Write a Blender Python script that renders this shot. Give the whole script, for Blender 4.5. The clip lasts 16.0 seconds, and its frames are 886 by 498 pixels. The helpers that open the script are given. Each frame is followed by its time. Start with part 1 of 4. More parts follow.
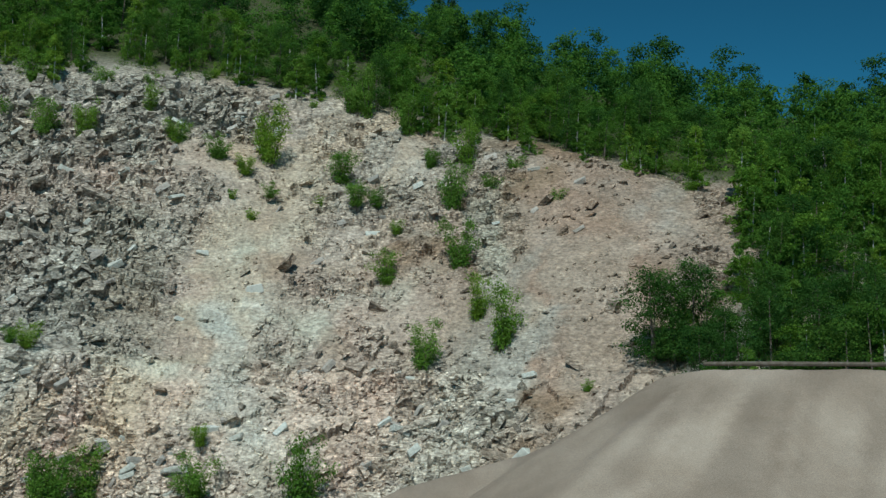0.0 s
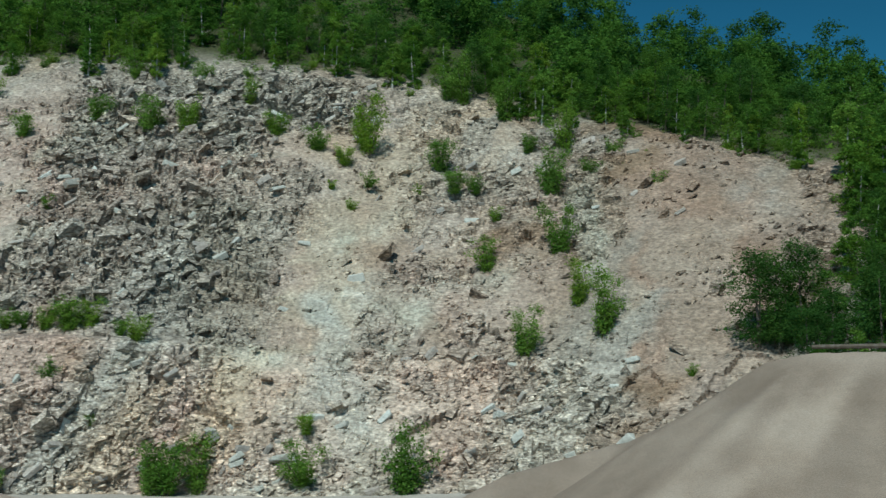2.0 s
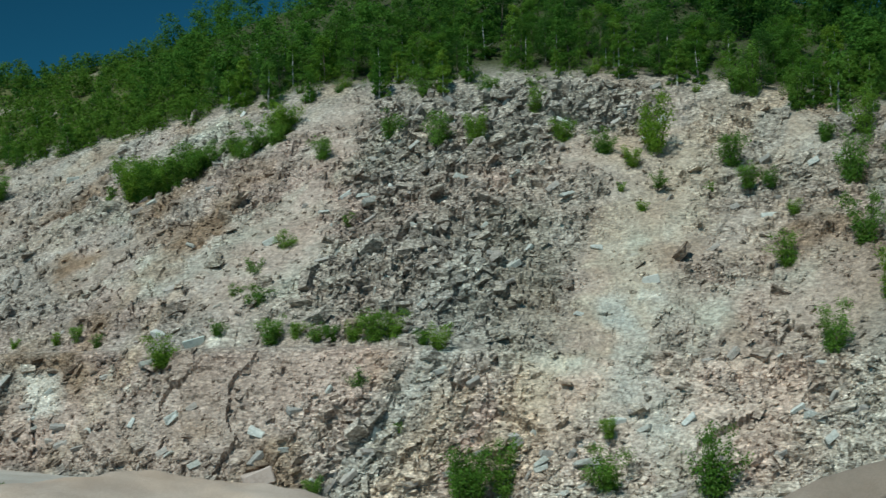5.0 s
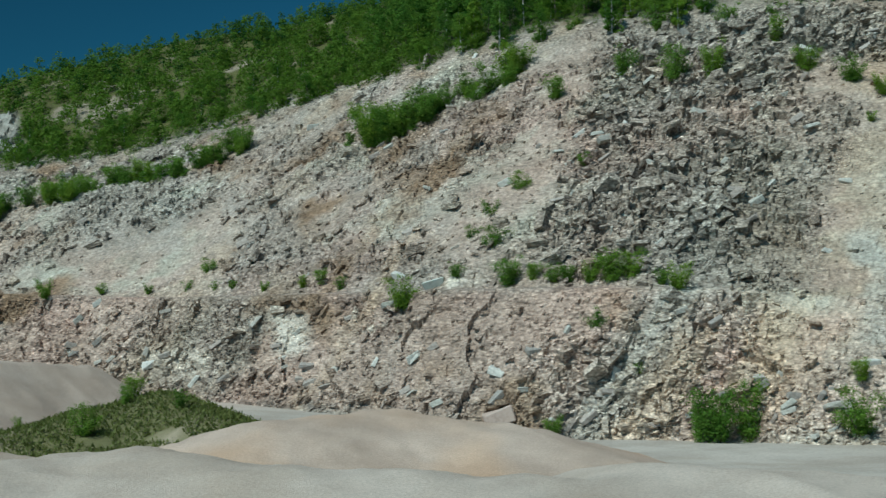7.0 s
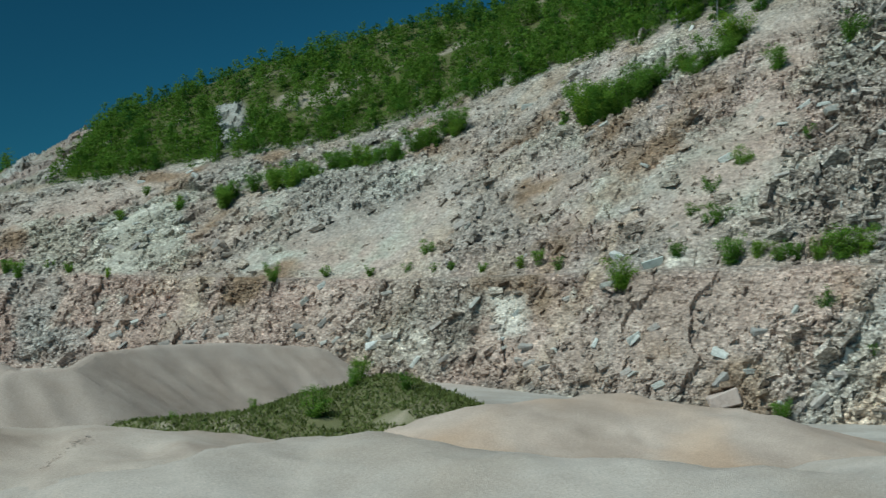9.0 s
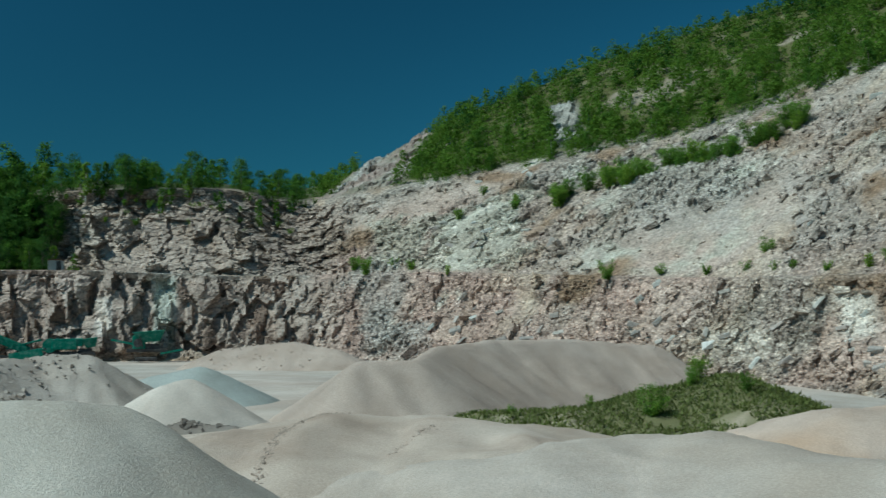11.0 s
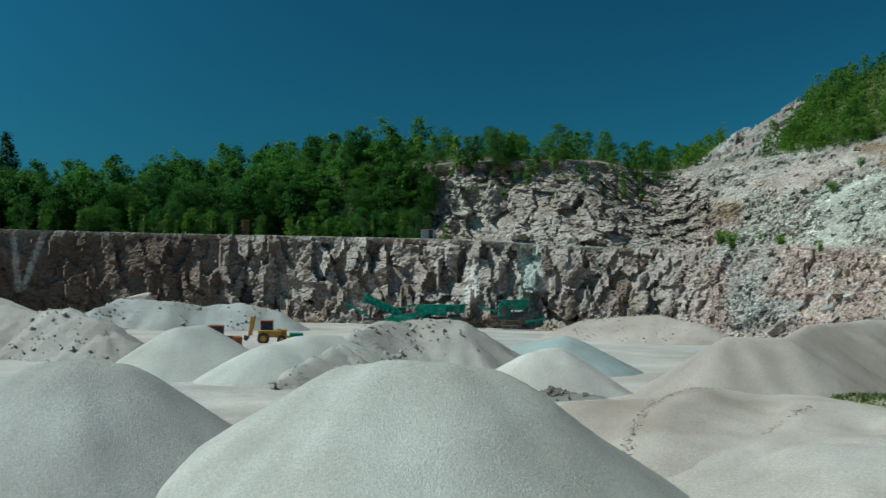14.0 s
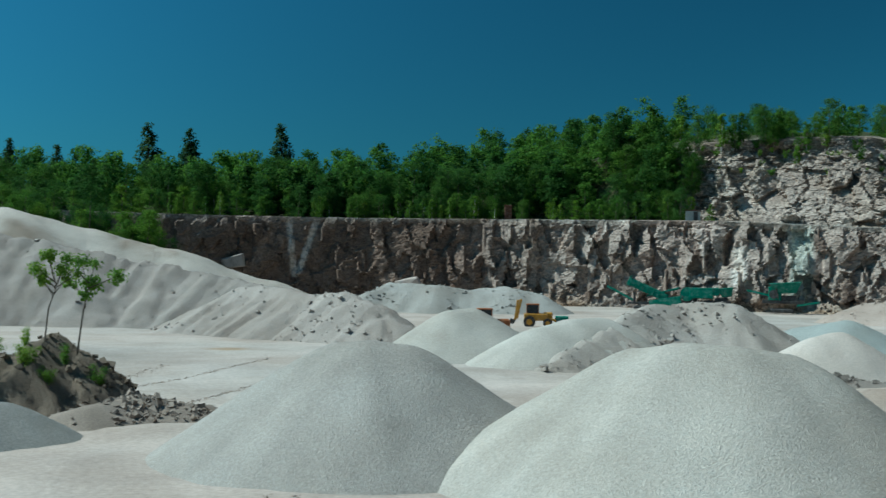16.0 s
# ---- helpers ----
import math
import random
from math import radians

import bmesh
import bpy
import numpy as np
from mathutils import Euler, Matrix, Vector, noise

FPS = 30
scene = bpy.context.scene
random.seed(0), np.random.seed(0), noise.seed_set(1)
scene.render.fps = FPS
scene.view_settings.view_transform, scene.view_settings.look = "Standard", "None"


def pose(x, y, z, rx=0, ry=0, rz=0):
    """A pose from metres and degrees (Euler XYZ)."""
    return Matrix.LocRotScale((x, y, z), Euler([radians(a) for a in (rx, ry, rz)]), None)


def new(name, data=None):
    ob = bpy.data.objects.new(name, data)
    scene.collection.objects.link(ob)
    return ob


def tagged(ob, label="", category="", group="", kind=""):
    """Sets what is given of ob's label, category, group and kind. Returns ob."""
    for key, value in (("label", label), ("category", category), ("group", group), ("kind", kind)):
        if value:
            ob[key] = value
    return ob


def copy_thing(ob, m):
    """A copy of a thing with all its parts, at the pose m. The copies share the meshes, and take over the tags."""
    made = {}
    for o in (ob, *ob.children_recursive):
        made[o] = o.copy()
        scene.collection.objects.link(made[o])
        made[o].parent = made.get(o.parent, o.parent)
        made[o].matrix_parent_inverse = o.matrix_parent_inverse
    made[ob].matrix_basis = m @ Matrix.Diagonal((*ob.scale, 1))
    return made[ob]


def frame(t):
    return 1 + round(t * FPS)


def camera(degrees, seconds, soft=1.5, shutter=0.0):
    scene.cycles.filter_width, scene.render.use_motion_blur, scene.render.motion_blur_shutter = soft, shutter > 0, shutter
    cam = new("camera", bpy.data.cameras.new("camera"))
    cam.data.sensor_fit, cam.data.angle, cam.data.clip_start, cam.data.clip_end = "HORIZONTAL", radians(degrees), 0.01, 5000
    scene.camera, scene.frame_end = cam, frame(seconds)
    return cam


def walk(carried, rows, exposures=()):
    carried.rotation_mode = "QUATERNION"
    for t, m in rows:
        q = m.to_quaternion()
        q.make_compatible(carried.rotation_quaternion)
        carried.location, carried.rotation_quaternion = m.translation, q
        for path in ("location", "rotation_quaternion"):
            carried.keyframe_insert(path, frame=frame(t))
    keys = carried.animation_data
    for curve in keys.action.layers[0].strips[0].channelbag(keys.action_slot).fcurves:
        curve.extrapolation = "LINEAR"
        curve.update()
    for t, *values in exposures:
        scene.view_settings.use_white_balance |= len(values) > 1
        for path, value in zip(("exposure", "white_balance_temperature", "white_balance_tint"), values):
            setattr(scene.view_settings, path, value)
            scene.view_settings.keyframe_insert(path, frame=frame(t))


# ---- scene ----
cam = camera(39.61, 16.0, soft=1.4, shutter=0.3)
PATH = [  # seconds, x, y, z, upward tilt, lean, bearing
    (0, -0.000, 0.000, 8.000, 6.608, 1.355, 0.002),
    (0.5, 0.042, -0.035, 8.023, 6.433, 1.256, -0.072),
    (1, 0.059, -0.076, 8.097, 6.231, 1.244, -0.201),
    (1.5, 0.011, -0.072, 8.188, 5.985, 0.942, -2.090),
    (2, -0.069, -0.039, 8.228, 5.817, 0.631, -4.620),
    (2.5, -0.194, 0.011, 8.177, 5.763, 0.363, -6.754),
    (3, -0.380, 0.106, 8.044, 5.813, 0.231, -8.887),
    (3.2, -0.619, 0.236, 7.878, 5.945, -0.067, -9.593),
    (5.3, -0.874, 0.367, 7.695, 5.966, -0.610, -19.558),
    (5.5, -1.093, 0.494, 7.590, 5.311, -0.488, -20.591),
    (6, -1.293, 0.624, 7.587, 4.352, -0.432, -23.573),
    (6.5, -1.504, 0.742, 7.683, 3.946, -0.542, -26.233),
    (7, -1.740, 0.848, 7.853, 3.600, -0.945, -28.788),
    (7.5, -1.959, 0.942, 8.059, 3.271, -1.215, -31.055),
    (8, -2.172, 1.004, 8.223, 2.946, -1.672, -33.552),
    (8.2, -2.398, 1.006, 8.298, 2.818, -1.619, -34.420),
    (10.3, -2.629, 0.973, 8.253, 3.056, -0.867, -48.285),
    (10.5, -2.821, 0.997, 8.186, 3.035, -0.824, -49.956),
    (11, -2.983, 1.061, 8.121, 2.944, -0.587, -54.124),
    (11.5, -3.100, 1.109, 8.094, 2.770, -0.163, -57.659),
    (12, -3.206, 1.131, 8.111, 2.562, 0.147, -61.223),
    (12.5, -3.303, 1.135, 8.154, 2.362, 0.568, -63.588),
    (13, -3.396, 1.066, 8.103, 2.139, 0.700, -66.043),
    (13.5, -3.511, 0.989, 8.033, 1.881, 1.166, -68.338),
    (14, -3.686, 0.845, 8.021, 1.604, 0.997, -70.808),
    (14.5, -3.929, 0.651, 8.002, 1.362, 0.615, -73.085),
    (15, -4.197, 0.442, 7.988, 1.118, 0.626, -76.387),
    (15.5, -4.411, 0.278, 7.985, 0.901, 0.837, -79.703),
    (16, -4.585, 0.055, 7.907, 0.687, 0.693, -82.736),
]
walk(cam, [(t, pose(x, y, z, 90 + tilt, 0, -bearing) @ pose(0, 0, 0, 0, 0, lean)) for t, x, y, z, tilt, lean, bearing in PATH],
     [(0.0, -0.20, 5850, -3), (6.5, -0.24, 5780, -4), (10.5, -0.24, 5680, -5), (11.5, -0.08, 5630, -6), (13.0, -0.06, 5570, -6), (16.0, 0.06, 5480, -6)])

# ---- light ----
SUN_BEARING, SUN_HEIGHT = -170.0, 50.0
to_sun = Vector((math.sin(radians(SUN_BEARING)) * math.cos(radians(SUN_HEIGHT)),
                 math.cos(radians(SUN_BEARING)) * math.cos(radians(SUN_HEIGHT)), math.sin(radians(SUN_HEIGHT))))
sun = new("sun", bpy.data.lights.new("sun", "SUN"))
sun.data.energy, sun.data.angle, sun.data.color = 4.6, radians(0.53), (1.0, 0.955, 0.88)
sun.rotation_euler = to_sun.to_track_quat("Z", "Y").to_euler()
world = bpy.data.worlds.new("sky")
scene.world = world
world.use_nodes = True
wn, wl = world.node_tree.nodes, world.node_tree.links
sky = wn.new("ShaderNodeTexSky")
sky.sky_type, sky.sun_disc = "NISHITA", False
sky.sun_elevation, sky.sun_rotation = radians(SUN_HEIGHT), radians(SUN_BEARING)
sky.altitude, sky.air_density, sky.dust_density, sky.ozone_density = 500, 0.75, 0.9, 4.0
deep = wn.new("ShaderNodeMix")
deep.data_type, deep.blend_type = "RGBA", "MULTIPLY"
deep.inputs["Factor"].default_value, deep.inputs["B"].default_value = 1.0, (0.32, 0.88, 0.88, 1)  # blue-green tint laid over the sky by hand
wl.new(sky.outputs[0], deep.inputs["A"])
# sky darkened by hand with sun angle, most a quarter turn away (polarisation formula)
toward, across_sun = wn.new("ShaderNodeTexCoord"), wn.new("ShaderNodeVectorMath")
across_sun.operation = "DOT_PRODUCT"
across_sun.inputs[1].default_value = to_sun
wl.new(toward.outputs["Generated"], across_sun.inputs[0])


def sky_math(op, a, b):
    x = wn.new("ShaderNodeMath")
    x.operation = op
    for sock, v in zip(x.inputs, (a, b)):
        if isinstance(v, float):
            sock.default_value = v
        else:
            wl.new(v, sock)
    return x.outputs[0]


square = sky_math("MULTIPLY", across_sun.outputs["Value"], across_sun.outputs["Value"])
sky_dimming = sky_math("DIVIDE", sky_math("SUBTRACT", 1.0, square), sky_math("ADD", 1.0, square))
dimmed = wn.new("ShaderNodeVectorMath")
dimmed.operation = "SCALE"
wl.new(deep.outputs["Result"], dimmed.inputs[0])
wl.new(sky_math("SUBTRACT", 1.0, sky_math("MULTIPLY", sky_dimming, 0.75)), dimmed.inputs["Scale"])
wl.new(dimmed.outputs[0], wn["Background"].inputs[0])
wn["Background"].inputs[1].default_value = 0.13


# ---- smooth and cellular noise on arrays ----
def hash01(ix, iy, iz, seed):
    h = (ix * 374761393 + iy * 668265263 + iz * 2147483647 + seed * 974711) & 0xFFFFFFFF
    h = ((h ^ (h >> 13)) * 1274126177) & 0xFFFFFFFF
    h = ((h ^ (h >> 16)) * 2246822519) & 0xFFFFFFFF
    return ((h ^ (h >> 15)) & 0xFFFFFF) / float(0x1000000)


def value_noise(p, size, seed=0):
    q = p / size
    i = np.floor(q).astype(np.int64)
    u = q - i
    u = u * u * (3 - 2 * u)
    out = 0
    for dx in (0, 1):
        for dy in (0, 1):
            for dz in (0, 1):
                w = (u[:, 0] if dx else 1 - u[:, 0]) * (u[:, 1] if dy else 1 - u[:, 1]) * (u[:, 2] if dz else 1 - u[:, 2])
                out = out + w * hash01(i[:, 0] + dx, i[:, 1] + dy, i[:, 2] + dz, seed)
    return out * 2 - 1


def fbm(p, size, seed=0, octaves=4, gain=0.5):
    out, amp, total = 0, 1.0, 0.0
    for k in range(octaves):
        out = out + amp * value_noise(p, size / 2 ** k, seed + 17 * k)
        total += amp
        amp *= gain
    return out / total


def facets(p, size, seed=0, tilt=0.8):
    """Broken-rock relief: every cell is a tilted plane of its own. Returns relief about -1..1 and a random number for each cell."""
    q = p / np.asarray(size)
    base = np.floor(q).astype(np.int64)
    best, relief, rnd = np.full(len(p), 9.0), np.zeros(len(p)), np.zeros(len(p))
    for dx in (-1, 0, 1):
        for dy in (-1, 0, 1):
            for dz in (-1, 0, 1):
                c = base + (dx, dy, dz)
                h = [hash01(c[:, 0], c[:, 1], c[:, 2], seed + k) for k in range(7)]
                off = q - c - np.stack(h[:3], 1)
                dist = (off ** 2).sum(1)
                m = dist < best
                best = np.where(m, dist, best)
                lean = (off[:, 0] * (h[3] - 0.5) + off[:, 1] * (h[4] - 0.5) + off[:, 2] * (h[5] - 0.5)) * 2 * tilt
                relief = np.where(m, h[6] * 2 - 1 + lean, relief)
                rnd = np.where(m, h[3], rnd)
    return relief, rnd


def smooth(a, b, x):
    u = np.clip((x - a) / (b - a), 0, 1)
    return u * u * (3 - 2 * u)


# ---- materials ----
def material(name, rough=0.9):
    m = bpy.data.materials.new(name)
    m.use_nodes = True
    b = m.node_tree.nodes["Principled BSDF"]
    b.inputs["Roughness"].default_value = rough
    b.inputs["Specular IOR Level"].default_value = 0.25
    return m, m.node_tree.nodes, m.node_tree.links, b


def noise_node(n, l, scale, detail=6.0, rough=0.6, coord="Object"):
    tc, tx = n.new("ShaderNodeTexCoord"), n.new("ShaderNodeTexNoise")
    tx.inputs["Scale"].default_value, tx.inputs["Detail"].default_value, tx.inputs["Roughness"].default_value = scale, detail, rough
    l.new(tc.outputs[coord], tx.inputs["Vector"])
    return tx.outputs["Fac"]


def ramp(n, l, fac, stops):
    r = n.new("ShaderNodeValToRGB")
    while len(r.color_ramp.elements) < len(stops):
        r.color_ramp.elements.new(0.5)
    for e, (at, c) in zip(r.color_ramp.elements, stops):
        e.position, e.color = at, (*c, 1)
    l.new(fac, r.inputs[0])
    return r.outputs[0]


def mix(n, l, a, b, fac, mode="MIX"):
    x = n.new("ShaderNodeMix")
    x.data_type, x.blend_type = "RGBA", mode
    for sock, v in ((x.inputs["Factor"], fac), (x.inputs["A"], a), (x.inputs["B"], b)):
        if isinstance(v, bpy.types.NodeSocket):
            l.new(v, sock)
        else:
            sock.default_value = v if isinstance(v, float) else (*v, 1)
    return x.outputs["Result"]


def bump(n, l, b, height, strength, dist):
    x = n.new("ShaderNodeBump")
    x.inputs["Strength"].default_value, x.inputs["Distance"].default_value = strength, dist
    l.new(height, x.inputs["Height"])
    l.new(x.outputs[0], b.inputs["Normal"])


def tinted(name, attr="tint", fine=2.5, relief=0.15, rough=0.95, stones=0.0, grain_depth=0.4):
    """Earth and stone: the colour belt that the mesh carries, broken up by grain, stains and painted shade between
    stones.
    """
    m, n, l, b = material(name, rough)
    a = n.new("ShaderNodeAttribute")
    a.attribute_name = attr
    grain = noise_node(n, l, fine, 8.0, 0.7)
    stain = noise_node(n, l, 0.12, 5.0, 0.6)
    lo, hi = 1 - grain_depth, 1 + grain_depth * 0.9
    c = mix(n, l, a.outputs["Color"], ramp(n, l, grain, [(0.3, (lo, lo, lo)), (0.7, (hi, hi, hi))]), 1.0, "MULTIPLY")
    height = grain
    if stones:
        tc, vo, mp = n.new("ShaderNodeTexCoord"), n.new("ShaderNodeTexVoronoi"), n.new("ShaderNodeMapping")
        mp.inputs["Rotation"].default_value, mp.inputs["Scale"].default_value = (0.35, 0.4, 0), (0.8, 0.8, 1.7)
        vo.inputs["Scale"].default_value = stones
        vo.inputs["Randomness"].default_value = 1.0
        l.new(tc.outputs["Object"], mp.inputs["Vector"])
        l.new(mp.outputs[0], vo.inputs["Vector"])
        sep = n.new("ShaderNodeSeparateColor")
        l.new(vo.outputs["Color"], sep.inputs[0])
        c = mix(n, l, c, ramp(n, l, sep.outputs[0], [(0.0, (0.72, 0.72, 0.72)), (0.5, (0.98, 0.97, 0.95)), (0.9, (1.18, 1.18, 1.17)), (1.0, (1.5, 1.5, 1.48))]), a.outputs["Alpha"], "MULTIPLY")
        vo2, sep2 = n.new("ShaderNodeTexVoronoi"), n.new("ShaderNodeSeparateColor")
        vo2.inputs["Scale"].default_value = stones * 2.6
        l.new(mp.outputs[0], vo2.inputs["Vector"])
        l.new(vo2.outputs["Color"], sep2.inputs[0])
        c = mix(n, l, c, ramp(n, l, sep2.outputs[0], [(0.0, (0.7, 0.69, 0.67)), (0.55, (1, 1, 1)), (1.0, (1.35, 1.34, 1.3))]), a.outputs["Alpha"], "MULTIPLY")
        # crevice shade painted in: colour darkens towards the edges of each stone
        gap_shade = ramp(n, l, vo.outputs["Distance"], [(0.35, (1, 1, 1)), (0.75, (0.6, 0.58, 0.55))])
        c = mix(n, l, c, gap_shade, a.outputs["Alpha"], "MULTIPLY")
        height = mix(n, l, grain, vo.outputs["Distance"], 0.5, "SUBTRACT")
    c = mix(n, l, c, ramp(n, l, stain, [(0.35, (0.86, 0.83, 0.8)), (0.65, (1.1, 1.1, 1.1))]), 1.0, "MULTIPLY")
    l.new(c, b.inputs["Base Color"])
    bump(n, l, b, height, 0.8, relief)
    return m


def plain(name, colour, rough=0.6, metal=0.0, wear=0.25, scale=3.0):
    """Paint, steel and rubber with dust and wear."""
    m, n, l, b = material(name, rough)
    w = noise_node(n, l, scale, 6.0, 0.65)
    dark, pale = tuple(v * (1 - wear) for v in colour), tuple(min(1, v * (1 - wear) + 0.35 * wear) for v in colour)
    l.new(ramp(n, l, w, [(0.35, dark), (0.5, colour), (0.72, pale)]), b.inputs["Base Color"])
    b.inputs["Metallic"].default_value = metal
    return m


def leafy(name, dark, light):
    m, n, l, b = material(name, 0.7)
    b.inputs["Specular IOR Level"].default_value = 0.12
    g, o = n.new("ShaderNodeNewGeometry"), n.new("ShaderNodeObjectInfo")
    c = ramp(n, l, g.outputs["Random Per Island"], [(0.0, dark), (1.0, light)])
    c2 = ramp(n, l, o.outputs["Random"], [(0.0, (0.7, 0.78, 0.75)), (0.5, (1, 1, 1)), (1.0, (1.3, 1.15, 0.85))])
    c = mix(n, l, c, c2, 1.0, "MULTIPLY")
    l.new(c, b.inputs["Base Color"])
    t = n.new("ShaderNodeBsdfTranslucent")
    l.new(c, t.inputs["Color"])
    s = n.new("ShaderNodeMixShader")
    s.inputs[0].default_value = 0.55
    l.new(b.outputs[0], s.inputs[1])
    l.new(t.outputs[0], s.inputs[2])
    l.new(s.outputs[0], n["Material Output"].inputs["Surface"])
    return m


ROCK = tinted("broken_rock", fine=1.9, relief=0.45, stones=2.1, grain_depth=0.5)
EARTH = tinted("quarry_dust", fine=3.0, relief=0.06, grain_depth=0.2)
LEAF = leafy("broad_leaves", (0.055, 0.13, 0.016), (0.145, 0.28, 0.04))
LEAF_DARK = leafy("beech_leaves", (0.032, 0.088, 0.016), (0.085, 0.18, 0.034))
LEAF_YOUNG = leafy("young_leaves", (0.095, 0.19, 0.022), (0.21, 0.35, 0.06))
SCRUB = leafy("scrub_leaves", (0.065, 0.135, 0.014), (0.165, 0.27, 0.036))
NEEDLE = leafy("spruce_needles", (0.022, 0.055, 0.022), (0.055, 0.11, 0.042))
BARK = plain("bark", (0.10, 0.08, 0.06), 0.9)
BIRCH_BARK = plain("birch_bark", (0.42, 0.40, 0.36), 0.8)


# ---- building helpers ----
def mesh_of(name, verts, faces, mats, tint=None, shade=False, bare=None):
    me = bpy.data.meshes.new(name)
    if isinstance(faces, np.ndarray):
        count, corners = faces.shape
        me.vertices.add(len(verts))
        me.vertices.foreach_set("co", np.asarray(verts, np.float32).ravel())
        me.loops.add(count * corners)
        me.loops.foreach_set("vertex_index", faces.astype(np.int32).ravel())
        me.polygons.add(count)
        me.polygons.foreach_set("loop_start", np.arange(0, count * corners, corners, dtype=np.int32))
        me.update(calc_edges=True)
    else:
        me.from_pydata([tuple(v) for v in np.asarray(verts).tolist()], [], faces)
    for m in mats:
        me.materials.append(m)
    if tint is not None:
        at = me.attributes.new("tint", "FLOAT_COLOR", "POINT")
        at.data.foreach_set("color", np.concatenate([tint, np.ones((len(tint), 1)) if bare is None else np.asarray(bare)[:, None]], 1).astype(np.float32).ravel())
    me.polygons.foreach_set("use_smooth", np.full(len(me.polygons), shade, bool))
    me.update()
    return me


def grid_faces(rows, cols):
    i = np.arange(rows * cols).reshape(rows, cols)
    return np.stack([i[:-1, :-1], i[:-1, 1:], i[1:, 1:], i[1:, :-1]], -1).reshape(-1, 4)


def part(name, bm, mat, parent, label=""):
    me = bpy.data.meshes.new(name)
    bm.to_mesh(me)
    bm.free()
    me.materials.append(mat)
    ob = new(name, me)
    ob.parent = parent
    return tagged(ob, label)


# ---- plan of the quarry: bearing, then distance from the viewpoint and height above the floor ----
EYE = 8.0
BEARINGS = [-130, -112, -104, -98, -94, -88, -80, -75, -70, -64, -61, -58, -54, -48, -42, -36, -30, -24, -18, -12, -6, 0, 6, 12, 18, 30]
FOOT_D = [228, 230, 232, 236, 238, 245, 246, 240, 234, 229, 224, 214, 201, 184, 168, 150, 137, 131, 129, 125, 123, 122, 118, 116, 116, 118]
FOOT_Z = [0, 0, 0, 0, 0, 0, 0, 0, 0, 0, 0, 0, 0, -1, -1, -2, -3, -4, -4, -4, -3.5, -3, -2, -1, 0, 0]
LIP_D = [236, 236, 237, 240, 242, 249, 250, 244, 238, 234, 232, 224, 212, 193, 176, 158, 145, 138, 136, 140, 139, 138, 134, 134, 134, 136]
LIP_RISE = [2.0, 2.0, 2.05, 2.1, 2.05, 2.02, 2.05, 2.06, 2.05, 1.75, 1.8, 1.82, 1.9, 1.65, 1.42, 1.5, 1.6, 1.6, 1.5, 1.0, 1.0, 0.8, 1.0, 1.7, 2, 2]
BENCH = [10, 10, 10, 10, 10, 10, 10, 10, 9, 8, 12, 14, 11, 7, 6, 5, 4.5, 4, 2, 0.3, 0.3, 0.3, 0.3, 0.3, 0.3, 0.3]
CREST_D = [330, 310, 292, 285, 280, 280, 278, 264, 258, 262, 290, 266, 262, 250, 240, 226, 212, 200, 194, 190, 188, 184, 176, 168, 166, 168]
CREST_RISE = [2.6, 2.6, 2.6, 2.6, 2.6, 2.7, 3.2, 5.2, 5.6, 5.8, 4.9, 5.6, 6.2, 7.2, 8.2, 10.2, 12.0, 13.5, 13.8, 14.1, 13.5, 12.0, 11.2, 9.6, 8.8, 8.0]
RIDGE_D = [400, 380, 360, 350, 340, 340, 335, 330, 330, 335, 420, 330, 330, 325, 315, 305, 290, 275, 262, 255, 250, 244, 238, 232, 230, 230]
RIDGE_RISE = [3.2, 3.2, 3.2, 3.2, 3.3, 3.6, 4.6, 5.6, 5.9, 5.9, 5.4, 6.6, 8.9, 11.0, 12.7, 13.8, 15.3, 17.6, 19.0, 19.0, 17.6, 16.2, 14.2, 13.0, 12.4, 12.0]


def height_at(dist, rise):
    return EYE + dist * np.tan(np.radians(rise))


def profile(bearing):
    """The section through foot, lip of the lower bench, its back, the crest and the ridge: distances and heights for each bearing."""
    b = np.asarray(bearing, float)
    g = lambda table: (np.interp(b - 1.2, BEARINGS, table) + np.interp(b, BEARINGS, table) + np.interp(b + 1.2, BEARINGS, table)) / 3
    fd, fz, ld, lr, bw, cd, cr, rd, rr = (g(t) for t in (FOOT_D, FOOT_Z, LIP_D, LIP_RISE, BENCH, CREST_D, CREST_RISE, RIDGE_D, RIDGE_RISE))
    lz = height_at(ld, lr)
    cz, rz = height_at(cd, cr), height_at(rd, rr)
    return (np.stack([fd - 3, fd, ld, ld + bw, cd, rd, rd + 160, rd + 700], -1),
            np.stack([fz - 2.5, fz, lz, lz + 0.3, cz, rz, rz - 2, rz - 60], -1))


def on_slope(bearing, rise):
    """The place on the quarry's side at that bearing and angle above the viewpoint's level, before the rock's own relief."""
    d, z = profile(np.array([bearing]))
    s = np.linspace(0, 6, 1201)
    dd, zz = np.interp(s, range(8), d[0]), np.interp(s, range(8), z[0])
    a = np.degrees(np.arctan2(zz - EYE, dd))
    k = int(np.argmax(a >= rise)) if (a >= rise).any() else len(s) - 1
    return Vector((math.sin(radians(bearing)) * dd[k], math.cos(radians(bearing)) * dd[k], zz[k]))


# ---- rock faces and wooded hill ----
ROWS = np.concatenate([np.linspace(0, 1, 4, False), np.linspace(1, 2, 62, False), np.linspace(2, 3, 8, False), np.linspace(3, 4, 120, False),
                       np.linspace(4, 5, 64, False), np.linspace(5, 7, 9)])
COLS = np.concatenate([np.linspace(-130, -100, 60, False), np.linspace(-100, 20, 1300, False), np.linspace(20, 30, 20)])


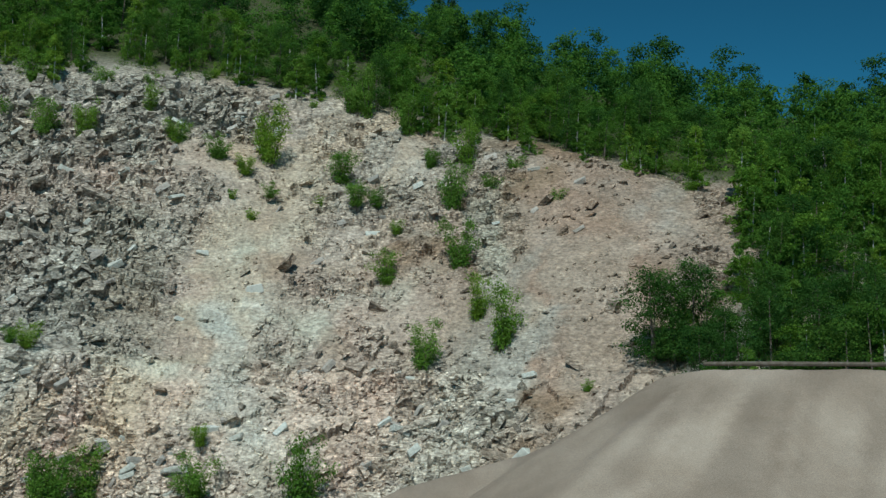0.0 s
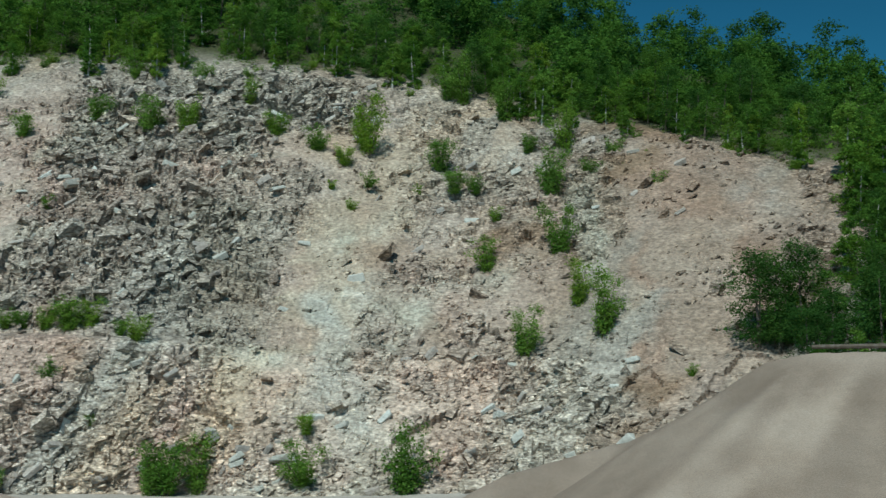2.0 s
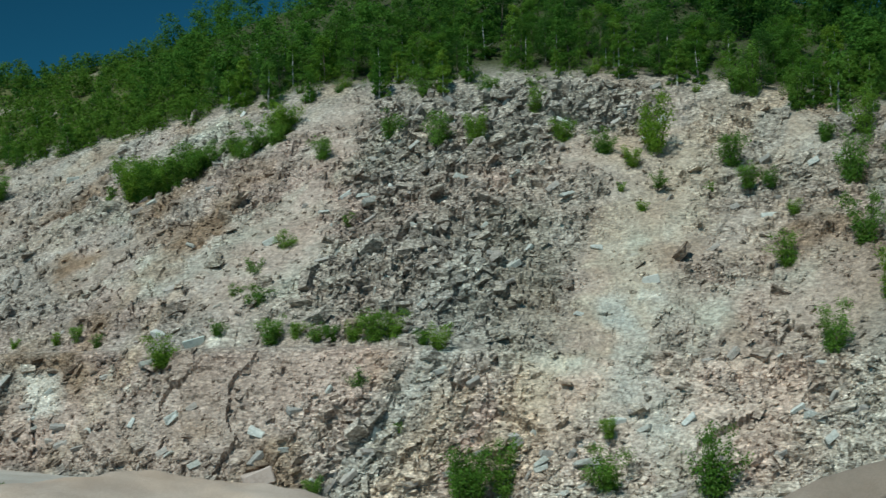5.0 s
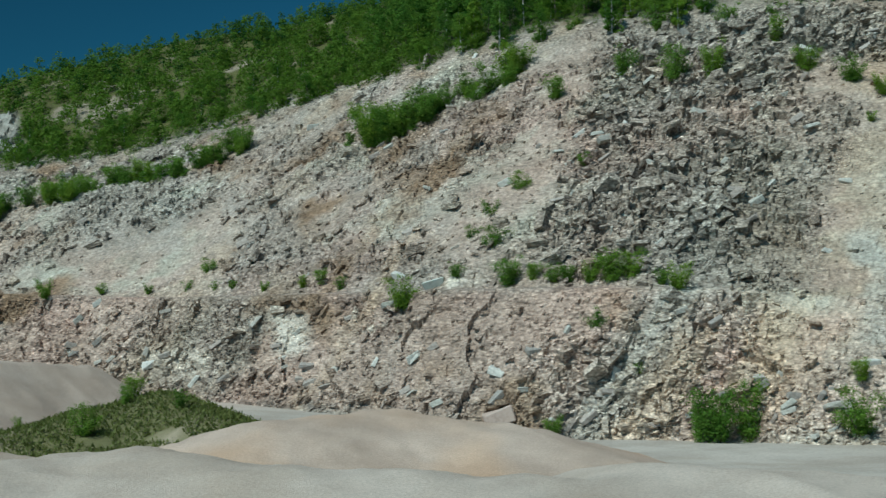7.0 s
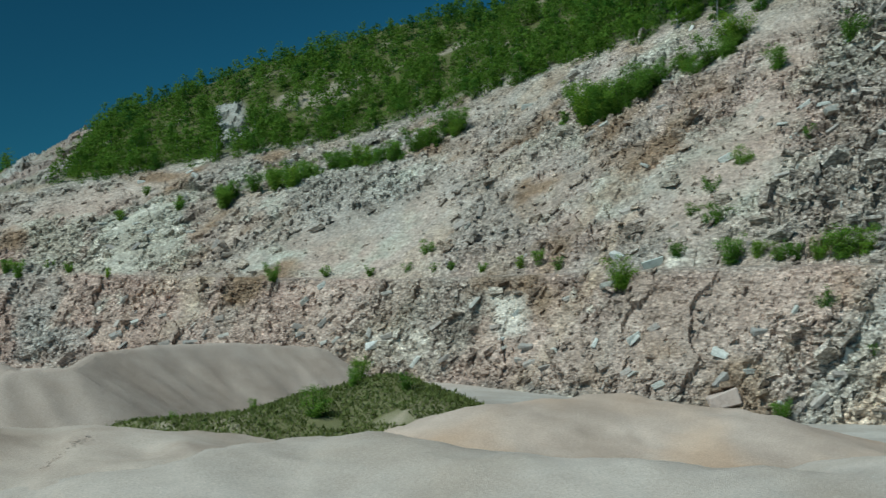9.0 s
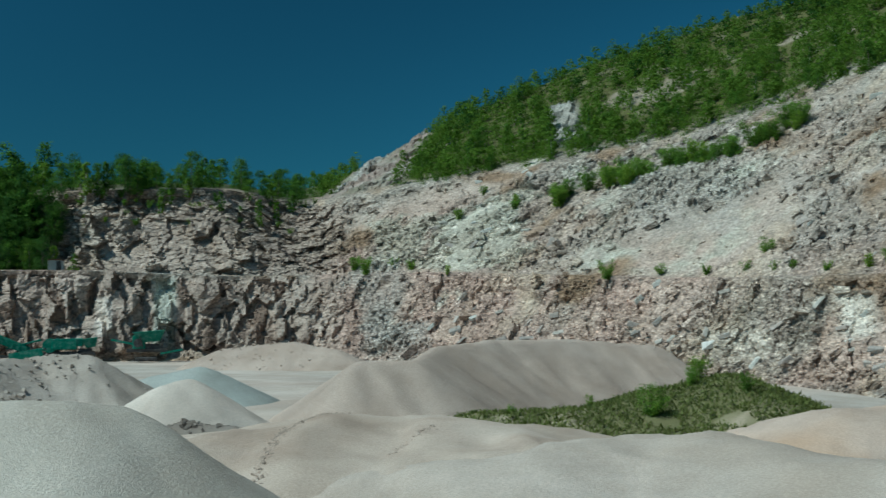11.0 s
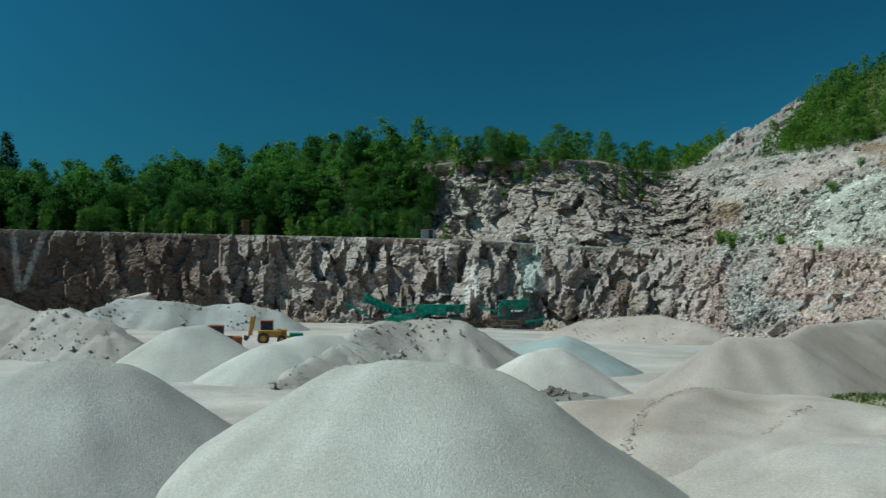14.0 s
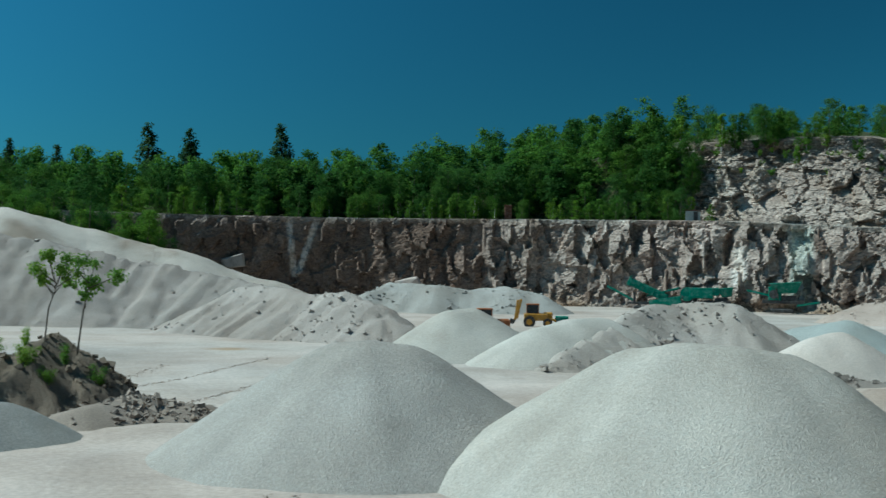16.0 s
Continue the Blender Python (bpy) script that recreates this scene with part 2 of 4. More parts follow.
def belt(b, centre, width, soft=1.0):
    return 1 - smooth(width, width + soft, np.abs(b - centre))


def streak(b, s):
    """The pale sandy run that leans down across the upper face, and a narrower one beside it."""
    return belt(b, -6.4 - (4.0 - s) * 3.2, 0.5, 1.2) + belt(b, -9.2 - (4.0 - s) * 1.6, 0.3, 1.2) * 0.7


def bare_spot(b, s):
    """Where the wooded hill is bare rock: the spur at its end, a pale scar and the strip under it."""
    spur = belt(b, -58.4 + 2.4 * (s - 4.0), 1.3, 1.2) * belt(s, 4.5, 0.55, 0.15)
    scar = belt(b, -48.7 - 0.8 * (s - 4.45), 0.45, 0.5) * belt(s, 4.35, 0.16, 0.12)
    return np.maximum(spur, scar)


def build_sides():
    d, z = profile(COLS)
    s, b = np.meshgrid(ROWS, COLS, indexing="ij")
    k = np.minimum(np.floor(s).astype(int), 6)
    u = s - k
    c = np.broadcast_to(np.arange(len(COLS)), s.shape)
    dist = d[c, k] * (1 - u) + d[c, k + 1] * u
    high = z[c, k] * (1 - u) + z[c, k + 1] * u
    s, b, dist, high = (a.ravel() for a in (s, b, dist, high))
    out = np.stack([np.sin(np.radians(b)), np.cos(np.radians(b)), np.zeros_like(b)], 1)
    p = out * dist[:, None] + np.array([0, 0, 1.0]) * high[:, None]
    lower = smooth(1.0, 1.15, s) * (1 - smooth(1.9, 2.02, s))
    upper = smooth(2.95, 3.1, s) * (1 - smooth(3.85, 4.02, s))
    filled = smooth(-17, -14.5, b) * smooth(1.8, 2.0, s) * (1 - smooth(3.0, 3.2, s))
    upper = np.maximum(upper, filled)
    woods = smooth(3.97, 4.12, s)
    far_wall = (1 - smooth(-62, -57, b)) * lower
    blocky = np.clip((belt(b + 3.2 * fbm(p, 14, 77, 4), -18.9 + 3.0 * (s - 3.5), 2.0, 3.8) * belt(s, 3.5, 0.28, .3) + belt(b, -13, 3, 3) * belt(s, 3.85, .06, .1) + belt(b, -21, 3, 4) * belt(s, 1.3, .15, .3) * 0.4
                      + belt(b, 1.5, 2.5, 2) * belt(s, 1.75, .15, .25) * 0.2) * (1 + 1.3 * fbm(p, 9, 61, 3)), 0, 1) * (1 - woods)
    outcrop = belt(b, -65.5, 5.5, 2) * upper
    bed = p @ np.array([[0.9, 0.1, 0.25], [-0.1, 0.95, 0.2], [-0.25, -0.2, 0.95]])
    mid, rnd = facets(bed + fbm(p, 2, 9)[:, None] * 0.5, (2.6, 2.6, 1.5), 23)
    fine, rnd2 = facets(bed, (1.15, 1.15, 0.7), 31)
    cols, rc = facets(p + fbm(p, 5, 3)[:, None] * 1.2, (2.0, 2.0, 5.5), 47, 0.9)
    slabs, _ = facets(p + fbm(p, 8, 13)[:, None] * 2, (5, 5, 8), 53, 0.9)
    patch = fbm(p, 18, 71, 4)
    soil = np.clip(patch * 2.6 + fbm(p, 6, 73, 3) * 1.1 + 0.32 + streak(b + 2.0 * patch, s) * 0.8 + belt(b + 2.5 * patch, 7.5, 2.8, 2) * 1.4 - blocky * 2, 0, 1) * (upper + lower * 0.75)
    rough = 0.16 + 0.84 * (1 - soil)
    hollow = fbm(p, 22, 95, 4) * 2.6 * (lower * 0.5 + upper)
    push = (lower + upper) * (mid * (0.62 - 0.2 * lower) * rough + fine * 0.30 * rough) * (1 - 0.8 * far_wall) + hollow * (1 - far_wall)
    push += far_wall * (1 - 0.6 * belt(b, -91, 6, 3)) * (cols * 1.35 + slabs * 1.2 + fine * 0.15 + fbm(p, 26, 97, 2) * 2.2) + blocky * (mid * 0.35 + fine * 0.25)
    posts, _ = facets(p * [1, 1, 0.13] + fbm(p, 9, 15)[:, None] * 2.2, (4.0, 4.0, 4.0), 57, 1.0)
    push += outcrop * (posts * 1.8 + cols * 0.4 + fine * 0.2 + fbm(p, 16, 99, 3) * 4.0)
    push += lower * (1 - far_wall) * slabs * 0.5
    open_rock = np.clip(bare_spot(b, s) * (1.1 + fbm(p, 7, 93, 3)), 0, 1) * woods
    push += woods * fbm(p, 14, 91) * 2.0 + open_rock * (mid * 0.8 + slabs * 1.2)
    normal = out * -0.8 + np.array([0, 0, 0.6])
    normal = np.where((far_wall + outcrop)[:, None] > 0.5, out * -1.0, normal)
    p = p + normal * push[:, None]
    # colour belts of the rock, and shade painted on the far wall
    across = np.stack([np.radians(b) * 170 - high * 0.75, high * 0.35, dist * 0.15], 1)  # bands that slant down the face
    wobble = np.stack([fbm(p, 9, 151, 3), fbm(p, 9, 153, 3), 0 * b], 1) * 4
    runs, runs2 = fbm(across + wobble, 16, 141, 4), fbm(across + wobble, 5.0, 143, 4)
    warped = p + np.stack([fbm(p, 7, 155, 3), fbm(p, 7, 157, 3), fbm(p, 7, 159, 3)], 1) * 5 - np.stack([0 * b, 0 * b, np.radians(b) * 60], 1)
    n1, n2, n3 = fbm(warped, 26, 101, 4), fbm(warped, 9, 103, 4), fbm(warped, 3.5, 107, 3)
    grey, pink, cream = np.array([0.33, 0.32, 0.295]), np.array([0.40, 0.315, 0.28]), np.array([0.43, 0.365, 0.29])
    mint, white, brown, humus = np.array([0.42, 0.47, 0.41]), np.array([0.66, 0.66, 0.61]), np.array([0.25, 0.19, 0.135]), np.array([0.055, 0.062, 0.026])
    w = lambda x: np.clip(x, 0, 1)[:, None]
    t = grey + 0 * p
    t = t + (pink - t) * w(lower * 0.6 * (1 - far_wall) + n1 * 1.6 + 0.25)
    t = t + (np.array([0.41, 0.355, 0.305]) - t) * w(soil * 0.6)
    bw = b + 1.7 * n2 + 1.5 * n1 + 0.5 * n3  # the belts have ragged edges
    t = t + (np.array([0.35, 0.29, 0.24]) - t) * w(smooth(-4, 2, bw) * (0.7 + n2))
    t = t + (np.array([0.33, 0.335, 0.31]) - t) * w(runs * 2.4)
    t = t + (cream - t) * w((runs2 + runs * 0.6 - 0.22) * 2.0 * (1 - far_wall))
    t = t + (cream - t) * w(streak(bw, s) * (upper + lower * .6) * (0.7 + 1.3 * n2) + belt(bw, -5, 8, 6) * 0.2)
    t = t + (mint - t) * 0.6 * w((n2 * 0.8 + n1 - 0.22) * 2.0 * (upper * .8 + .2) * (1 - 0.7 * smooth(-3, 2, b)) + belt(b, -49, 7, 4) * upper * (0.6 + n2))
    t = t + (white - t) * w((n3 * 0.7 + n2 * 0.9 - 0.5) * 4 * (1 - blocky) * (1 - 0.75 * smooth(-4, 1, b)) + belt(b, -50, 5, 3) * smooth(3.5, 3.9, s) * upper * 0.5)
    t = t + (brown - t) * w(belt(bw, 8, 3.2, 2) * smooth(3.45, 3.8, s) * (1 - woods) * 0.95 + (fbm(p, 12, 121, 4) - 0.22) * 4 * (1 - woods))
    t = t + (np.array([0.36, 0.36, 0.33]) - t) * w(blocky * 0.6)
    t = t + (np.array([0.355, 0.31, 0.275]) - t) * w(far_wall * 0.75)
    t = t + (np.array([0.36, 0.325, 0.29]) - t) * w(outcrop * 0.75)
    # deep shade between lit columns, put into the colour of random cells
    shade_seam = belt(rc, 0.12, 0.05, 0.05) * far_wall
    # left stretch faces away from the sun: shade added to its brown colour
    t = t + (np.array([0.165, 0.125, 0.10]) - t) * w(shade_seam * 0.8 + belt(b, -91, 8, 4) * lower * (0.9 + 0.8 * n2))
    rise = np.degrees(np.arctan2(high - EYE, dist))
    for b_top, b_low, r_low, wide in ((-89.9, -89.6, -0.7, 0.10), (-88.6, -89.45, -0.55, 0.11)):
        line = b_low + (b_top - b_low) * np.clip((rise - r_low) / (2.0 - r_low), 0, 1)
        t = t + (np.array([0.5, 0.47, 0.43]) - t) * w(belt(b, line, wide, 0.06) * lower * (rise > r_low))
    t = t + (np.array([0.6, 0.58, 0.54]) - t) * w(belt(b, -69.55, 0.3, 0.1) * belt(rise, 0.0, 0.75, 0.2) * lower)
    t = t + (white - t) * w(belt(b, -36.3 + 0.5 * n3, 0.5, 0.6) * belt(rise, -0.2, 0.7, 0.5) * (0.6 + n2))
    t = t + (white - t) * w(belt(b, -41.5 + 0.8 * n3, 1.0, 0.8) * belt(rise, -1.7, 0.5, 0.5) * (0.5 + n2))
    t = t + (np.array([0.44, 0.50, 0.46]) - t) * w(belt(b, -67.0 + 0.3 * n2, 0.35, 0.3) * lower * 0.9)
    t = t + (np.array([0.34, 0.26, 0.205]) - t) * w(belt(bw, 7.6, 1.8, 1.5) * smooth(1.6, 2.2, s) * (0.8 + n2) * (1 - woods))
    t = t * (0.87 + 0.22 * rnd + 0.18 * rnd2)[:, None] * np.array([1.02, 0.955, 0.915])
    t = t * (1 + 0.32 * smooth(-27, -20, b) * (1 - smooth(1, 5, b)) * (1 - smooth(1.9, 2.6, s)) - 0.16 * smooth(-4, 4, b) * smooth(1.6, 2.4, s))[:, None]
    bare = np.clip((fbm(p, 11, 131, 4) - 0.2) * 5, 0, 1) * 0.7 * belt(b, -47, 12, 3)
    humus = humus + (np.array([0.095, 0.10, 0.035]) - humus) * (smooth(-62, -58, b) * (1 - smooth(-34, -28, b)))[:, None]
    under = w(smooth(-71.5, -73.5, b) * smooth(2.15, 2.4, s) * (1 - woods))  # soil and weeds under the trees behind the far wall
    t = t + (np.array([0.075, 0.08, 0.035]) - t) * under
    t = t + (humus + np.clip(bare, 0, 1)[:, None] * (np.array([0.34, 0.29, 0.23]) - humus) - t) * w(woods)
    spur_rock = np.array([0.42, 0.34, 0.29]) + (np.array([0.56, 0.53, 0.48]) - np.array([0.42, 0.34, 0.29])) * w(n2 * 2 + 0.3)
    t = t + (np.where((b > -52)[:, None], np.array([0.32, 0.315, 0.28]), spur_rock * 0.72) * (0.85 + 0.3 * rnd)[:, None] - t) * w(open_rock)
    for b0, r0, wide, tall, shade in ((7.6, 3.6, 1.6, 2.8, (0.40, 0.325, 0.26)), (-9.4, 5.6, 0.7, 2.6, (0.50, 0.43, 0.34)), (-7.0, 8.6, 0.8, 1.6, (0.51, 0.44, 0.345)), (-9.3, 0.6, 0.6, 2.6, (0.50, 0.50, 0.45)),
                                     (-7.6, -4.2, 1.4, 1.2, (0.47, 0.44, 0.37)), (2.8, 6.6, 0.6, 2.0, (0.45, 0.43, 0.36)), (-14.2, 4.5, 1.2, 3.0, (0.39, 0.35, 0.29)), (-43.5, 5.2, 2.2, 1.2, (0.44, 0.42, 0.38)),
                                     (-37.0, 3.8, 1.6, 1.5, (0.42, 0.38, 0.34)), (-56.5, 0.2, 0.9, 1.4, (0.42, 0.41, 0.38))):
        # runs of sand and dust that came down between the rocks
        run = (belt(bw + 0.12 * (rise - r0), b0, wide, 0.7) * belt(rise + 0.6 * n3, r0, tall, 1.2)) * (0.75 + 0.7 * n2)
        t = t + (np.array(shade) * (0.8 + 0.2 * rnd2)[:, None] - t) * w(run * 0.85 * (1 - woods))
    global FACE
    FACE = (p, t, b, s, soil, blocky, lower + upper, far_wall)
    f = grid_faces(len(ROWS), len(COLS))
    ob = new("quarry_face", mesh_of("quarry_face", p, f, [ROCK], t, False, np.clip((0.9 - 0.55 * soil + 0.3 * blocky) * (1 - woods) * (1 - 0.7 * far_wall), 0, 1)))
    tagged(ob, "tall broken quarry face of grey, pink and cream rock", "rock face", kind="structure")
    return ob


quarry_face = build_sides()


# ---- quarry floor, one sheet to the horizon ----
def floor_height(x, y):
    b, dist = np.degrees(np.arctan2(x, y)), np.hypot(x, y)
    foot = np.interp(b, BEARINGS, FOOT_Z)
    z = foot * smooth(50, 115, dist)
    p = np.stack([x, y, 0 * x], 1)
    z = z + fbm(p, 30, 201, 3) * 0.25 * smooth(20, 60, dist) + fbm(p, 4, 205, 3) * 0.10
    # the bank on which the viewer stands
    z = z + 6.2 * (1 - smooth(6, 22, np.hypot(x, y)))
    return z


def build_floor():
    r = np.concatenate([np.linspace(0.02, 130, 200), np.linspace(131, 300, 90), np.geomspace(305, 4800, 22)])
    a = np.concatenate([np.linspace(-130, 30, 300), np.linspace(30, 230, 60)[1:]])
    rr, aa = np.meshgrid(r, a, indexing="ij")
    x, y = (rr * np.sin(np.radians(aa))).ravel(), (rr * np.cos(np.radians(aa))).ravel()
    z = floor_height(x, y)
    p = np.stack([x, y, z], 1)
    n1, n2 = fbm(p, 35, 211, 4), fbm(p, 8, 213, 4)
    t = np.array([0.42, 0.355, 0.305]) + 0 * p
    t = t + (np.array([0.385, 0.35, 0.31]) - t) * np.clip(n1 * 2 + 0.3, 0, 1)[:, None]
    t = t * (1 + 0.22 * n2 + 0.12 * fbm(p, 2.5, 217, 3))[:, None]
    damp = 1 - smooth(0.6, 1.2, np.hypot((x + 118) / 2.6, (y + 5) / 2.2) + 0.3 * n2)
    t = t + (np.array([0.36, 0.27, 0.18]) - t) * damp[:, None]
    far = smooth(320, 500, rr.ravel())[:, None]
    t = t + (np.array([0.06, 0.085, 0.03]) - t) * far
    ob = new("ground", mesh_of("ground", p, grid_faces(len(r), len(a)), [EARTH], t, True))
    tagged(ob, "pale pinkish dusty quarry floor with wheel marks", "ground", kind="structure")


build_floor()


def polar(bearing, dist):
    return math.sin(radians(bearing)) * dist, math.cos(radians(bearing)) * dist


# ---- loose rocks of the quarry face ----
def block_shape(rng, flat):
    """An angular broken stone: a box with shifted corners and one corner knocked off."""
    c = np.array([(x, y, z) for x in (-1, 1) for y in (-1, 1) for z in (-1, 1)], float) * 0.5
    c = c * [1.25, 0.9, flat] + rng.uniform(-0.17, 0.17, (8, 3)) * [1, 1, flat]
    f = [(0, 1, 3, 2), (4, 6, 7, 5), (0, 4, 5, 1), (2, 3, 7, 6), (0, 2, 6, 4), (1, 5, 7, 3)]
    return c, f


def turn_matrix(rng, lean):
    return np.array(Euler((rng.normal(0, lean), rng.normal(0, lean), rng.uniform(0, 6.28))).to_matrix())


def slab_frame(bearing, dip):
    """Axes of a slab that lies along the face and rises to the right with the bedding."""
    a, d = radians(bearing), radians(dip)
    right, out, up = np.array([math.cos(a), -math.sin(a), 0]), np.array([math.sin(a), math.cos(a), 0]), np.array([0, 0, 1.0])
    return np.stack([right * math.cos(d) + up * math.sin(d), out, -right * math.sin(d) + up * math.cos(d)], 1)


def turn_small(rng, amount):
    return np.array(Euler(rng.normal(0, amount, 3)).to_matrix())


def rubble():
    p, t, b, s, soil, blocky, rocky, far_wall = FACE
    rng = np.random.default_rng(12)
    clump = np.clip(fbm(p, 7, 301, 3) * 2 + 0.6, 0.12, 1.6)
    weight = rocky * (1.02 - 0.82 * soil) * clump * (1 - 0.9 * far_wall) + blocky * 0.8
    weight = np.maximum(weight, 0) * ((b > -62) & (b < 13) & (s > 1.05))
    weight = weight + 0.9 * belt(s, 1.08, 0.1, 0.08) * (b < 0) * (b > -100)
    shapes = [block_shape(rng, rng.uniform(0.35, 0.75)) for _ in range(40)]
    spot = rng.choice(len(p), 25000, p=weight / weight.sum())
    verts, faces, tint = [], [], []
    for n, i in enumerate(spot):
        c, f = shapes[n % 40]
        size = min(0.24 * math.exp(rng.normal(0, 0.65)) * (1 + 0.8 * blocky[i]), 1.8)
        c = c * [rng.uniform(0.7, 1.35), 1.1, rng.uniform(0.5, 1.15)]
        q = c @ (slab_frame(b[i], rng.normal(27, 16)) @ turn_small(rng, 0.5)).T * size + p[i] + [0, 0, 0.1 * size]
        faces += [[v + 8 * n for v in g] for g in f]
        verts.append(q)
        tint.append(np.repeat((t[i] * rng.uniform(0.72, 1.2) + rng.uniform(0, 0.03))[None], 8, 0))
    ob = new("rubble", mesh_of("rubble", np.concatenate(verts), faces, [ROCK], np.concatenate(tint)))
    tagged(ob, "loose angular rubble lying over the quarry face", "rubble", kind="stuff")
    # the larger rocks, one by one
    models = []
    for k in range(12):
        c, f = block_shape(rng, rng.uniform(0.45, 0.8))
        bm = bmesh.new()
        vs = [bm.verts.new(v) for v in c]
        for g in f:
            bm.faces.new([vs[j] for j in g])
        bmesh.ops.bevel(bm, geom=bm.edges[:], offset=0.07, segments=1, affect="EDGES")
        bmesh.ops.triangulate(bm, faces=bm.faces[:])
        me = bpy.data.meshes.new("rock")
        bm.to_mesh(me)
        bm.free()
        me.materials.append(BOULDER)
        models.append(me)
    weight = rocky * (1 - 0.5 * soil) * (1 - far_wall) * (b > -55) * (b < 10) * (0.4 + blocky * 1.5 + belt(s, 1.2, 0.2, 0.2))
    for i in rng.choice(len(p), 290, p=weight / weight.sum(), replace=False):
        ob = new("rock", models[rng.integers(12)])
        ob.parent = quarry_face
        size = rng.uniform(0.6, 1.25)
        ob.matrix_basis = Matrix.LocRotScale(p[i] + [0, 0, 0.05], Matrix((slab_frame(b[i], rng.normal(25, 15)) @ turn_small(rng, 0.3)).tolist()).to_euler(), Vector((size * 1.3, size, size * 0.9)))


def boulder_stone():
    m, n, l, b = material("boulder_stone", 0.9)
    o = n.new("ShaderNodeObjectInfo")
    c = ramp(n, l, o.outputs["Random"], [(0, (0.29, 0.275, 0.25)), (0.35, (0.40, 0.345, 0.30)), (0.7, (0.44, 0.43, 0.38)), (1, (0.6, 0.59, 0.54))])
    g = noise_node(n, l, 3.0, 8, 0.7)
    l.new(mix(n, l, c, ramp(n, l, g, [(0.3, (0.6, 0.6, 0.6)), (0.7, (1.25, 1.25, 1.25))]), 1.0, "MULTIPLY"), b.inputs["Base Color"])
    bump(n, l, b, g, 0.7, 0.2)
    return m


BOULDER = boulder_stone()
rubble()


# ---- heaps and banks of crushed stone ----
GRAVEL = tinted("crushed_stone", fine=9.0, relief=0.07, grain_depth=0.24, stones=24.0)
PALE, GREYISH, PINKISH, SAND = (0.44, 0.41, 0.36), (0.325, 0.31, 0.28), (0.39, 0.32, 0.27), (0.43, 0.345, 0.285)


def heap(label, spine, colour, slope=0.72, round_top=1.2, lumps=0.10, step=0.5, seed=1, name="stone_heap", gullies=0.0, second=None, waves=0.0):
    """A stockpile at its angle of repose round the line along which it was tipped."""
    sp = np.array(spine, float)
    reach = max(sp[:, 2]) / slope + 5 + round_top
    x0, y0 = sp[:, :2].min(0) - reach
    x1, y1 = sp[:, :2].max(0) + reach
    gx, gy = np.meshgrid(np.arange(x0, x1, step), np.arange(y0, y1, step), indexing="ij")
    shape = gx.shape
    gx, gy = gx.ravel(), gy.ravel()
    p = np.stack([gx, gy, np.full_like(gx, seed * 3.7)], 1)
    warp = fbm(p, 7, seed, 3) * 0.55
    z, way = np.full(len(gx), -99.0), np.zeros((len(gx), 3))
    for a, b in zip(sp, sp[1:]):
        ab = b[:2] - a[:2]
        u = np.clip(((gx - a[0]) * ab[0] + (gy - a[1]) * ab[1]) / (ab @ ab), 0, 1)
        dist = np.hypot(gx - a[0] - u * ab[0], gy - a[1] - u * ab[1])
        dist = np.maximum(dist + warp * smooth(0, 6, dist), 0)
        rise = a[2] + (b[2] - a[2]) * u - slope * (np.sqrt(dist ** 2 + round_top ** 2) - round_top)
        foot = np.stack([a[0] + u * ab[0], a[1] + u * ab[1]], 1)
        turn = np.arctan2(gy - foot[:, 1], gx - foot[:, 0])
        way = np.where((rise > z)[:, None], np.stack([foot[:, 0] + np.cos(turn) * 5, foot[:, 1] + np.sin(turn) * 5, 0 * gx], 1), way)
        z = np.maximum(z, rise)
    trickle = fbm(way + [0, 0, seed], 1.5, seed + 21, 3) * smooth(0.2, 3, max(sp[:, 2]) - z)
    z = z + lumps * 1.2 * trickle
    z = z + lumps * fbm(p, 1.8, seed + 3, 5, 0.6) + lumps * 0.8 * fbm(p, 6, seed + 5, 2)
    if waves:  # long soft ridges left by wheels and rain
        fold = fbm((p @ np.array([[0.8, 0.6, 0], [-0.6, 0.8, 0], [0, 0, 1]])) * [0.45, 1.2, 1], 7, seed + 33, 3)
        z = z + waves * (0.5 - 1.6 * np.abs(fold)) * smooth(0.2, 0.9, z)
    if gullies:
        z = z - gullies * np.abs(fbm(p * [1, 0.35, 1], 4, seed + 9, 2))
        rill = np.clip(1 - 5 * np.abs(fbm(way + [0, 0, seed], 3.2, seed + 31, 3)), 0, 1) * smooth(0.3, 1.5, max(sp[:, 2]) - z)
        z = z - gullies * 0.7 * rill + gullies * 0.25 * fbm(p, 0.9, seed + 13, 3)
    ground = floor_height(gx, gy)
    keep = (z > ground - 0.05).reshape(shape)
    near = np.zeros(shape, bool)
    for dx in (-1, 0, 1):
        for dy in (-1, 0, 1):
            near |= np.roll(np.roll(keep, dx, 0), dy, 1)
    z = np.where(z > ground - 0.05, z, np.minimum(z, ground - 0.1))
    f = grid_faces(*shape)
    f = f[near.ravel()[f].all(1)]
    ids = np.unique(f)
    back = np.zeros(len(gx), int)
    back[ids] = np.arange(len(ids))
    t = np.asarray(colour) * (1 + 0.14 * fbm(p, 5, seed + 7, 4) + 0.08 * fbm(p * [1, 1, 0], 1.2, seed + 8, 3) + 0.16 * trickle)[:, None]
    if second is not None:
        t = t + (np.asarray(second) - t) * np.clip(fbm(p, 8, seed + 11, 4) * 2 + trickle * 1.2, 0, 1)[:, None]
    ob = new(name, mesh_of(name, np.stack([gx, gy, z], 1)[ids], back[f][:, ::-1], [GRAVEL], t[ids] * 1.06, True, np.full(len(ids), 0.14)))
    return tagged(ob, label, "stone heap", "stone heaps")


